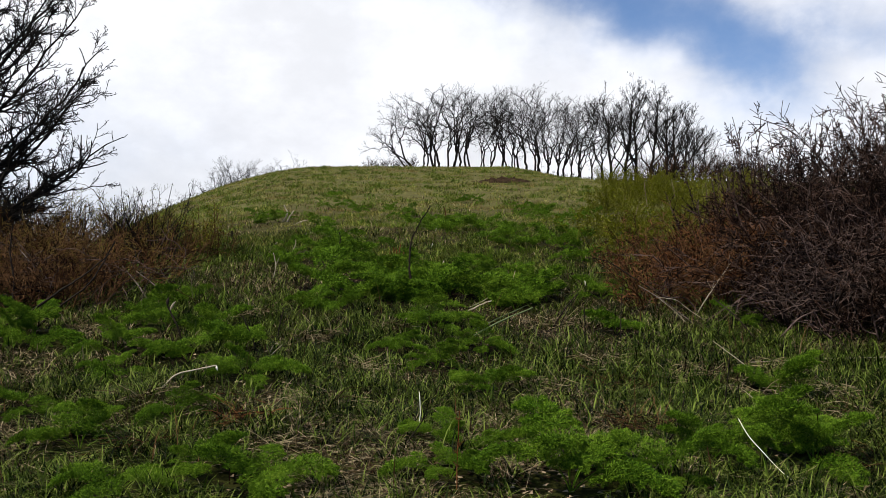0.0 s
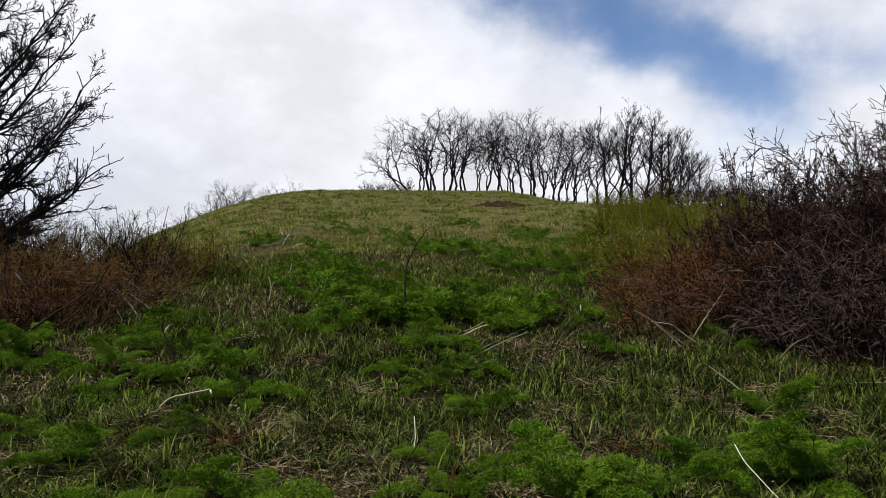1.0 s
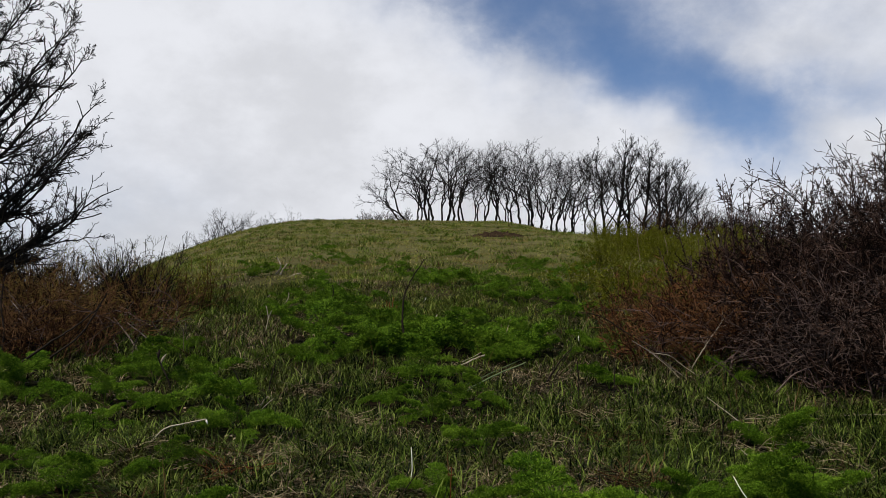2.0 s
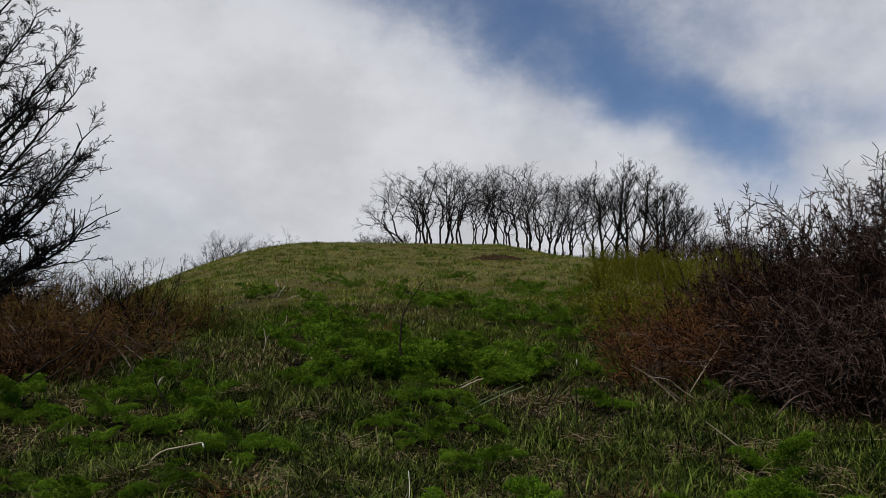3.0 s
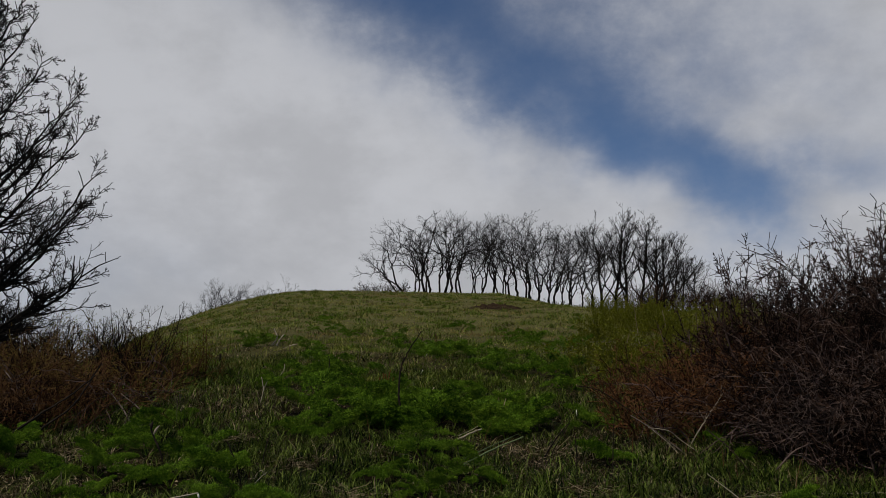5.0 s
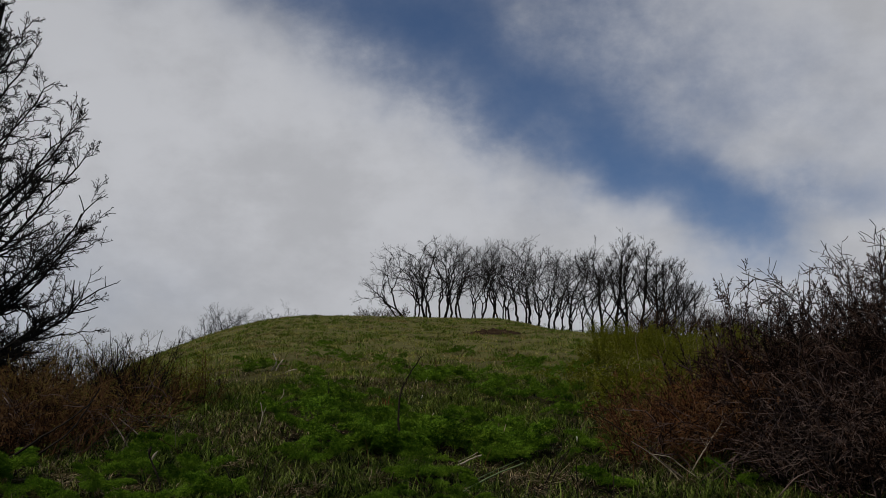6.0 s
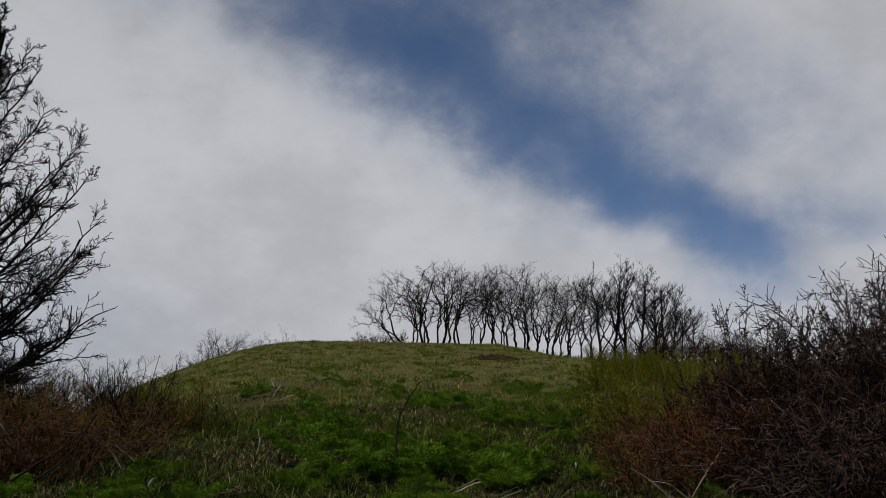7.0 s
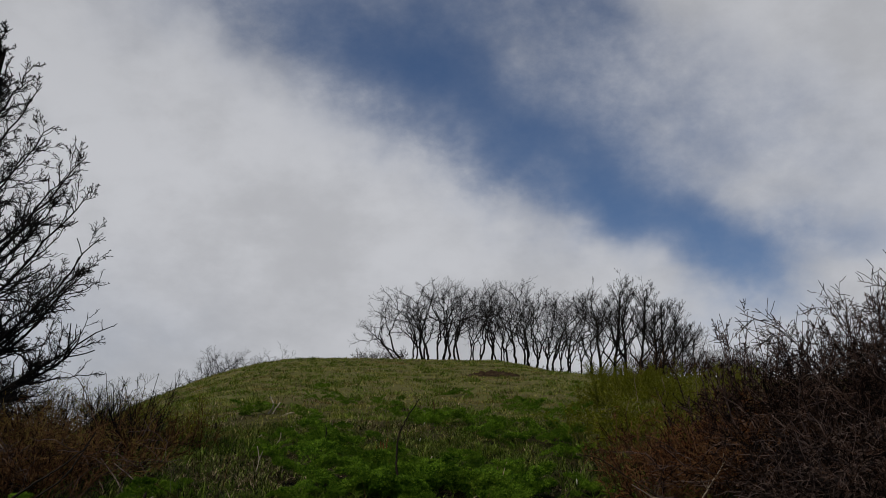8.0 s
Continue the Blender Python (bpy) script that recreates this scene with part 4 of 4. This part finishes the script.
stalk, line = rod("fallen_stick", "pale bent dry stick lying on grass", [(-1.670, 5.524, 0.000), (-1.582, 5.524, 0.092), (-1.465, 5.524, 0.122), (-1.342, 5.524, 0.149)], 0.0050, 0.0042, M_PALE, "stick")
pod(stalk, line[-1], (0.1, 0, -1), 0.026, 0.0065, M_WHITE, "white papery pod")
rod("bent_stalk", "curved bleached white stalk leaning over feathery leaves", [(1.500, 3.964, 0.000), (1.506, 4.023, 0.034), (1.459, 4.081, 0.084), (1.412, 4.140, 0.148), (1.366, 4.199, 0.214), (1.340, 4.257, 0.285)], 0.0011, 0.0016, M_WHITE, "stalk")
rod("dry_stalk", "bleached upright dry stalk in grass", [(-0.134, 4.836, 0.000), (-0.117, 4.836, 0.099), (-0.123, 4.836, 0.209)], 0.0019, 0.0025, M_WHITE, "stalk")
rod("dead_stalk", "dark thin bent stem in grass", [(-0.186, 4.496, 0.000), (-0.151, 4.496, 0.067), (-0.065, 4.496, 0.187)], 0.0041, 0.0020, M_DARKSTEM, "stalk")
rod("fallen_stick", "pale short dry stick lying on grass", [(0.238, 8.537, 0.030), (0.353, 8.798, 0.079), (0.462, 9.058, 0.142)], 0.0048, 0.0039, M_PALE, "stick")
rod("fallen_stick", "long green-brown stick lying across grass", [(0.242, 7.393, 0.030), (0.456, 7.838, 0.116), (0.793, 8.652, 0.245)], 0.0059, 0.0040, M_STEM, "stick")
rod("dead_stalk", "thin dark upright weed stem", [(1.048, 6.868, 0.000), (1.045, 6.868, 0.132), (1.042, 6.868, 0.278)], 0.0045, 0.0038, M_DARKSTEM, "stalk")
rod("dead_stalk", "thin dark upright weed stem", [(1.309, 6.887, 0.000), (1.316, 6.887, 0.208), (1.332, 6.887, 0.438)], 0.0045, 0.0025, M_DARKSTEM, "stalk")
rod("dead_stalk", "thin dark leaning weed stem", [(0.858, 7.228, 0.000), (0.947, 7.228, 0.174), (1.054, 7.228, 0.349)], 0.0040, 0.0026, M_DARKSTEM, "stalk")
stalk, line = rod("red_stalk", "reddish dry upright weed stem with side shoots", [(0.058, 4.001, 0.000), (0.062, 4.001, 0.153), (0.070, 4.001, 0.332)], 0.0032, 0.0019, M_RED, "stalk")
shoots(stalk, line, 9, 0.14, M_RED, np.random.default_rng(5))
rod("dead_stalk", "dark thin weed stem in dry grass", [(1.049, 4.456, 0.000), (1.116, 4.456, 0.130), (1.153, 4.456, 0.263)], 0.0042, 0.0021, M_DARKSTEM, "stalk")
rod("dead_stalk", "dark thin weed stem in dry grass", [(1.594, 5.311, 0.000), (1.616, 5.311, 0.173), (1.640, 5.311, 0.365)], 0.0035, 0.0019, M_DARKSTEM, "stalk")
rod("dry_stalk", "short white broken stalk in grass", [(1.475, 9.626, 0.000), (1.470, 9.626, 0.115)], 0.0061, 0.0061, M_WHITE, "stalk")
rod("dry_stalk", "short white broken stalk in grass", [(0.811, 9.668, 0.000), (0.835, 9.668, 0.129)], 0.0054, 0.0069, M_WHITE, "stalk")
rod("pale_stalk", "tall straw-coloured dry reed stalk", [(3.277, 14.588, 0.000), (3.229, 14.588, 0.375), (3.174, 14.588, 0.897)], 0.0064, 0.0043, M_DRY, "stalk")
stalk, line = rod("dead_branch", "forked bleached branch at the foot of the bush", [(2.209, 8.161, 0.000), (2.326, 8.161, 0.173), (2.398, 8.161, 0.282), (2.531, 8.161, 0.466)], 0.0058, 0.0030, M_PALE, "branch")
shoots(stalk, line, 6, 0.45, M_PALE, np.random.default_rng(7))
rod("dead_branch", "long bleached branch lying before the bush", [(2.245, 8.029, 0.000), (2.101, 8.029, 0.102), (2.005, 8.029, 0.170), (1.835, 8.029, 0.194)], 0.0042, 0.0026, M_PALE, "branch")
rod("dead_branch", "long bleached branch lying before the bush", [(2.068, 7.912, 0.000), (1.950, 7.912, 0.115), (1.832, 7.912, 0.211)], 0.0034, 0.0022, M_PALE, "branch")
rod("dead_branch", "thin grey bare branch at the foot of the bush", [(2.248, 8.128, 0.000), (2.123, 8.109, 0.157), (1.946, 8.089, 0.176), (1.796, 8.069, 0.269)], 0.0071, 0.0042, M_CANE, "branch")
rod("dead_branch", "thin grey bare branch at the foot of the bush", [(2.726, 9.384, 0.000), (2.511, 9.364, 0.056)], 0.0062, 0.0038, M_CANE, "branch")
rod("dead_branch", "thin grey bare branch at the foot of the bush", [(2.560, 8.641, 0.000), (2.546, 8.621, 0.103), (2.516, 8.602, 0.192)], 0.0057, 0.0038, M_CANE, "branch")
rod("dead_branch", "thin grey bare branch at the foot of the bush", [(2.409, 7.219, 0.000), (2.253, 7.199, 0.174), (2.084, 7.179, 0.305)], 0.0053, 0.0032, M_CANE, "branch")
rod("dead_branch", "thin grey bare branch at the foot of the bush", [(3.070, 7.837, 0.000), (2.923, 7.817, 0.116), (2.727, 7.798, 0.140), (2.578, 7.778, 0.102)], 0.0063, 0.0034, M_CANE, "branch")
rod("dead_branch", "thin grey bare branch at the foot of the bush", [(2.964, 7.035, 0.000), (2.789, 7.015, 0.126), (2.613, 6.996, 0.169)], 0.0051, 0.0031, M_CANE, "branch")
rod("dead_branch", "thin grey bare branch at the foot of the bush", [(2.120, 7.839, 0.000), (1.833, 7.819, 0.212), (1.641, 7.800, 0.330)], 0.0051, 0.0034, M_GREYWOOD, "branch")
rod("arching_cane", "long dark arching cane reaching out of the thicket", [(2.251, 8.225, 0.000), (2.028, 8.225, 0.103), (1.681, 8.225, 0.327), (1.458, 8.225, 0.468), (1.283, 8.225, 0.503)], 0.0066, 0.0039, M_DARKSTEM, "branch")
rod("fallen_stick", "long pale dry stick lying in grass", [(2.062, 6.249, 0.030), (2.494, 6.385, 0.042), (2.849, 6.316, 0.057), (3.030, 6.295, 0.065)], 0.0032, 0.0035, M_PALE, "stick")
rod("fallen_stick", "pale dry stem lying in grass", [(1.010, 6.055, 0.030), (1.165, 6.103, 0.043), (1.301, 6.132, 0.051)], 0.0028, 0.0019, M_PALE, "stick")
rod("fallen_stick", "thin dark stick lying on brown litter", [(-1.296, 5.386, 0.030), (-1.145, 5.367, 0.019), (-0.982, 5.192, -0.008)], 0.0039, 0.0031, M_BROWN, "stick")
rod("fallen_stick", "thin pale stick lying in grass", [(1.597, 5.562, 0.030), (1.768, 5.677, 0.056), (1.812, 5.408, -0.019)], 0.0026, 0.0017, M_PALE, "stick")
rod("bare_branch", "thick dark bare branch growing out of the thicket", [(-3.455, 6.923, 0.000), (-3.175, 6.943, 0.133), (-2.894, 6.962, 0.336), (-2.694, 6.982, 0.476), (-2.513, 7.002, 0.635)], 0.0124, 0.0051, M_DARKSTEM, "branch")
rod("bare_branch", "grey bare branch sticking out of the red-brown thicket", [(-3.148, 7.175, 0.000), (-2.944, 7.194, 0.194), (-2.737, 7.214, 0.369), (-2.563, 7.233, 0.688)], 0.0105, 0.0052, M_DARKSTEM, "branch")
rod("bare_branch", "grey bare branch sticking out of the red-brown thicket", [(-3.695, 9.295, 0.000), (-3.718, 9.314, 0.141), (-3.660, 9.334, 0.227), (-3.444, 9.354, 0.371)], 0.0102, 0.0054, M_GREYWOOD, "branch")
rod("bare_branch", "grey bare branch sticking out of the red-brown thicket", [(-3.815, 8.917, 0.000), (-3.668, 8.937, 0.271), (-3.462, 8.957, 0.436), (-3.202, 8.976, 0.685)], 0.0098, 0.0052, M_GREYWOOD, "branch")
rod("bare_branch", "grey bare branch sticking out of the red-brown thicket", [(-3.613, 7.795, 0.000), (-3.612, 7.814, 0.284), (-3.657, 7.834, 0.524), (-3.654, 7.853, 0.765)], 0.0085, 0.0051, M_DARKSTEM, "branch")
rod("bare_branch", "grey bare branch sticking out of the red-brown thicket", [(-3.463, 8.278, 0.000), (-3.502, 8.297, 0.202), (-3.667, 8.317, 0.354), (-3.807, 8.336, 0.508)], 0.0072, 0.0042, M_GREYWOOD, "branch")
rod("bare_branch", "grey bare branch sticking out of the red-brown thicket", [(-2.705, 8.500, 0.000), (-2.818, 8.519, 0.155), (-2.958, 8.539, 0.312)], 0.0081, 0.0043, M_GREYWOOD, "branch")
rod("bare_branch", "grey bare branch sticking out of the red-brown thicket", [(-2.424, 8.248, 0.000), (-2.533, 8.268, 0.150), (-2.744, 8.288, 0.312)], 0.0066, 0.0036, M_GREYWOOD, "branch")
rod("bare_branch", "grey bare branch sticking out of the red-brown thicket", [(-4.164, 11.804, 0.000), (-4.156, 11.824, 0.290), (-4.026, 11.844, 0.640)], 0.0103, 0.0052, M_GREYWOOD, "branch")
rod("bare_branch", "grey bare branch sticking out of the red-brown thicket", [(-4.151, 12.522, 0.000), (-4.180, 12.542, 0.307), (-4.100, 12.561, 0.540)], 0.0091, 0.0046, M_GREYWOOD, "branch")
rod("dead_branch", "bleached dead branch sticking out of the thicket", [(-5.645, 14.604, 0.000), (-5.295, 14.604, 0.249), (-4.763, 14.604, 0.357)], 0.0075, 0.0090, M_PALE, "branch")
rod("dry_stalk", "branched bleached dry weed on the slope", [(-2.943, 16.960, 0.000), (-2.861, 16.960, 0.146), (-2.925, 16.960, 0.312)], 0.0173, 0.0130, M_PALE, "stalk")
rod("dry_stalk", "branched bleached dry weed on the slope", [(-2.855, 16.931, 0.000), (-2.794, 16.931, 0.124), (-2.733, 16.931, 0.207)], 0.0173, 0.0130, M_PALE, "stalk")
rod("fallen_stick", "bleached dry stems lying on the slope", [(-2.117, 14.221, 0.030), (-1.960, 14.665, 0.121), (-1.619, 13.679, -0.076)], 0.0145, 0.0109, M_PALE, "stick")
rod("bent_stalk", "bent pale stalk in grass", [(-1.174, 6.345, 0.000), (-1.159, 6.345, 0.045), (-1.091, 6.345, 0.106)], 0.0029, 0.0026, M_PALE, "stalk")
rod("dry_stalk", "bleached dry weed stem lying on the slope", [(-2.320, 14.671, 0.000), (-2.140, 14.671, -0.054), (-2.006, 14.671, -0.081)], 0.0116, 0.0070, M_PALE, "stalk")
rod("dry_stalk", "bleached dry weed stem lying on the slope", [(-2.011, 14.509, 0.000), (-1.895, 14.509, -0.098), (-1.815, 14.509, -0.178)], 0.0115, 0.0069, M_PALE, "stalk")
rod("dry_stalk", "bleached dry weed stem lying on the slope", [(-2.645, 16.457, 0.000), (-2.505, 16.457, 0.061), (-2.414, 16.457, 0.081)], 0.0130, 0.0078, M_PALE, "stalk")
rod("dry_stalk", "bleached dry weed stem lying on the slope", [(-2.382, 13.014, 0.000), (-2.327, 13.014, 0.072)], 0.0103, 0.0062, M_PALE, "stalk")
rod("dry_stalk", "thin straw-coloured dry stalk on the slope", [(-1.858, 10.177, 0.000), (-1.835, 10.177, 0.136), (-1.862, 10.177, 0.273)], 0.0068, 0.0041, M_PALE, "stalk")
rod("dry_stalk", "thin straw-coloured dry stalk on the slope", [(-1.973, 10.943, 0.000), (-1.935, 10.943, 0.114)], 0.0073, 0.0044, M_PALE, "stalk")
rod("dry_stalk", "thin straw-coloured dry stalk on the slope", [(-1.585, 10.210, 0.000), (-1.573, 10.210, 0.112)], 0.0068, 0.0041, M_PALE, "stalk")
rod("dry_stalk", "thin straw-coloured dry stalk on the slope", [(-1.952, 11.947, 0.000), (-1.896, 11.947, 0.124), (-1.926, 11.947, 0.212)], 0.0080, 0.0048, M_PALE, "stalk")
rod("dead_stalk", "short dark broken stump of a weed", [(-3.320, 14.541, 0.000), (-3.313, 14.541, 0.125)], 0.0266, 0.0159, M_DARKSTEM, "stalk")
rod("dead_stalk", "thin brown dead weed on the slope", [(-1.288, 11.012, 0.000), (-1.262, 11.012, 0.148), (-1.223, 11.012, 0.316), (-1.237, 11.012, 0.417)], 0.0080, 0.0048, M_DARKSTEM, "stalk")
rod("dead_stalk", "thin brown dead weed on the slope", [(0.029, 15.825, 0.000), (0.048, 15.825, 0.194), (0.019, 15.825, 0.311)], 0.0116, 0.0069, M_BROWN, "stalk")
rod("dry_stalk", "short white broken stalk in grass", [(-0.118, 14.802, 0.000), (-0.090, 14.802, 0.082)], 0.0095, 0.0070, M_WHITE, "stalk")
rod("dry_stalk", "short white broken stalk in grass", [(0.076, 15.524, 0.000), (0.152, 15.524, -0.057), (0.218, 15.524, -0.086)], 0.0095, 0.0070, M_WHITE, "stalk")
rod("dry_stalk", "short white broken stalk in grass", [(-0.171, 12.769, 0.000), (-0.140, 12.769, 0.055)], 0.0085, 0.0060, M_WHITE, "stalk")
rod("dry_stalk", "short white broken stalk in grass", [(0.768, 19.615, 0.000), (0.828, 19.615, 0.096)], 0.0110, 0.0080, M_DRY, "stalk")
rod("dry_stalk", "pale bent dry stalk among feathery leaves", [(-0.087, 10.210, 0.000), (-0.037, 10.210, 0.099), (0.012, 10.210, 0.187)], 0.0099, 0.0060, M_PALE, "stalk")
rod("dry_stalk", "pale bent dry stalk among feathery leaves", [(-0.054, 11.059, 0.000), (0.013, 11.059, -0.041), (0.081, 11.059, -0.068)], 0.0108, 0.0065, M_PALE, "stalk")
rod("dry_stalk", "pale bent dry stalk among feathery leaves", [(0.145, 10.786, 0.000), (0.171, 10.786, -0.092), (0.184, 10.786, -0.184)], 0.0105, 0.0063, M_PALE, "stalk")
rod("red_stalk", "thin reddish-brown dry weed beside the dark stalk", [(-0.553, 10.812, 0.000), (-0.560, 10.812, 0.119), (-0.580, 10.812, 0.238)], 0.0086, 0.0051, M_RED, "stalk")
rod("red_stalk", "thin reddish-brown dry weed beside the dark stalk", [(-0.523, 10.871, 0.000), (-0.517, 10.871, 0.133), (-0.497, 10.871, 0.265)], 0.0086, 0.0052, M_RED, "stalk")
rod("red_stalk", "thin reddish-brown dry weed beside the dark stalk", [(-0.473, 10.777, 0.000), (-0.466, 10.777, 0.125), (-0.440, 10.777, 0.223)], 0.0085, 0.0051, M_RED, "stalk")
rod("red_stalk", "thin reddish-brown dry weed beside the dark stalk", [(-0.621, 10.852, 0.000), (-0.622, 10.852, 0.185)], 0.0086, 0.0052, M_RED, "stalk")
rod("red_stalk", "thin reddish-brown dry weed beside the dark stalk", [(-0.587, 10.831, 0.000), (-0.541, 10.831, 0.126), (-0.548, 10.831, 0.225)], 0.0086, 0.0051, M_RED, "stalk")
rod("pale_stalk", "thin straw-coloured dry stalk standing in grass", [(4.866, 19.354, 0.000), (4.860, 19.354, 0.322), (4.806, 19.354, 0.596)], 0.0106, 0.0064, M_DRY, "stalk")
rod("pale_stalk", "thin straw-coloured dry stalk standing in grass", [(2.950, 14.046, 0.000), (2.919, 14.046, 0.258), (2.974, 14.046, 0.500)], 0.0077, 0.0046, M_DRY, "stalk")
rod("pale_stalk", "thin straw-coloured dry stalk standing in grass", [(0.693, 9.428, 0.000), (0.717, 9.428, 0.172), (0.752, 9.428, 0.287)], 0.0052, 0.0031, M_DRY, "stalk")
rod("pale_stalk", "thin straw-coloured dry stalk standing in grass", [(0.999, 10.010, 0.000), (0.988, 10.010, 0.134)], 0.0055, 0.0033, M_DRY, "stalk")
rod("pale_stalk", "thin straw-coloured dry stalk standing in grass", [(0.717, 9.909, 0.000), (0.694, 9.909, 0.163)], 0.0054, 0.0033, M_DRY, "stalk")
rod("dead_branch", "thin grey bare branch at the foot of the bush", [(2.473, 6.969, 0.000), (2.690, 6.969, 0.210), (2.946, 6.969, 0.295), (3.163, 6.969, 0.464)], 0.0064, 0.0038, M_CANE, "branch")
rod("dead_branch", "thin grey bare branch at the foot of the bush", [(2.963, 7.235, 0.000), (2.707, 7.235, 0.284), (2.533, 7.235, 0.350)], 0.0066, 0.0040, M_CANE, "branch")
rod("dry_stalk", "long pale dry stem leaning over the grass", [(2.025, 5.975, 0.000), (1.901, 5.975, 0.100), (1.730, 5.975, 0.230)], 0.0047, 0.0028, M_PALE, "stalk")
rod("fallen_stick", "long green-brown stick lying across grass", [(0.182, 7.136, 0.000), (0.415, 7.136, 0.129), (0.685, 7.136, 0.246)], 0.0087, 0.0052, M_STEM, "stalk")
rod("fallen_stick", "pale short dry stick lying on grass", [(0.216, 8.455, 0.000), (0.339, 8.455, 0.061), (0.442, 8.455, 0.102)], 0.0103, 0.0062, M_PALE, "stalk")
rod("dry_stalk", "thin dark leaning weed stem", [(0.894, 7.599, 0.000), (0.987, 7.599, 0.147), (1.099, 7.599, 0.285)], 0.0069, 0.0042, M_DARKSTEM, "stalk")
rod("dry_stalk", "bent pale stalk in grass", [(-1.238, 6.685, 0.000), (-1.198, 6.685, 0.056), (-1.162, 6.685, 0.036)], 0.0053, 0.0032, M_PALE, "stalk")
stem_heap(-1.05, 4.88, 0.13, M_RED, "flat tangle of reddish-brown dead stems on the ground", 40)
stem_heap(-0.42, 4.25, 0.13, M_DRY, "flat tangle of straw-coloured dead stems on the ground", 41)
stem_heap(-1.67, 5.28, 0.13, M_DRY, "flat tangle of straw-coloured dead stems on the ground", 42)
stem_heap(-0.38, 7.45, 0.16, M_DRY, "flat tangle of straw-coloured dead stems on the ground", 43)
stem_heap(2.29, 6.16, 0.22, M_DRY, "flat tangle of straw-coloured dead stems on the ground", 44)
stem_heap(1.09, 5.74, 0.21, M_BROWN, "flat tangle of brown dead stems on the ground", 45)
stem_heap(-2.82, 7.13, 0.17, M_DRY, "flat tangle of straw-coloured dead stems on the ground", 46)
stem_heap(2.23, 5.56, 0.25, M_DRY, "flat tangle of straw-coloured dead stems on the ground", 60)
stem_heap(2.32, 5.22, 0.25, M_DRY, "flat tangle of straw-coloured dead stems on the ground", 61)
stem_heap(1.89, 5.69, 0.21, M_DRY, "flat tangle of straw-coloured dead stems on the ground", 62)
stem_heap(1.54, 5.90, 0.22, M_DRY, "flat tangle of straw-coloured dead stems on the ground", 63)
stem_heap(1.06, 6.34, 0.19, M_DRY, "flat tangle of straw-coloured dead stems on the ground", 64)
stem_heap(0.61, 5.75, 0.19, M_DRY, "flat tangle of straw-coloured dead stems on the ground", 65)
stem_heap(1.00, 4.82, 0.18, M_BROWN, "flat tangle of brown dead stems on the ground", 66)
stem_heap(-0.71, 5.29, 0.18, M_DRY, "flat tangle of straw-coloured dead stems on the ground", 67)
stem_heap(-0.71, 4.51, 0.16, M_DRY, "flat tangle of straw-coloured dead stems on the ground", 68)
stem_heap(-1.46, 4.56, 0.14, M_BROWN, "flat tangle of brown dead stems on the ground", 69)
stem_heap(-0.54, 6.18, 0.17, M_DRY, "flat tangle of straw-coloured dead stems on the ground", 70)
stem_heap(-0.96, 7.06, 0.17, M_DRY, "flat tangle of straw-coloured dead stems on the ground", 71)
stem_heap(-1.66, 7.93, 0.19, M_DRY, "flat tangle of straw-coloured dead stems on the ground", 72)
stem_heap(0.91, 7.69, 0.19, M_DRY, "flat tangle of straw-coloured dead stems on the ground", 73)
stem_heap(1.91, 4.33, 0.18, M_BROWN, "flat tangle of brown dead stems on the ground", 74)
soil_mound(2.08, 31.12, 0.95, 0.17)
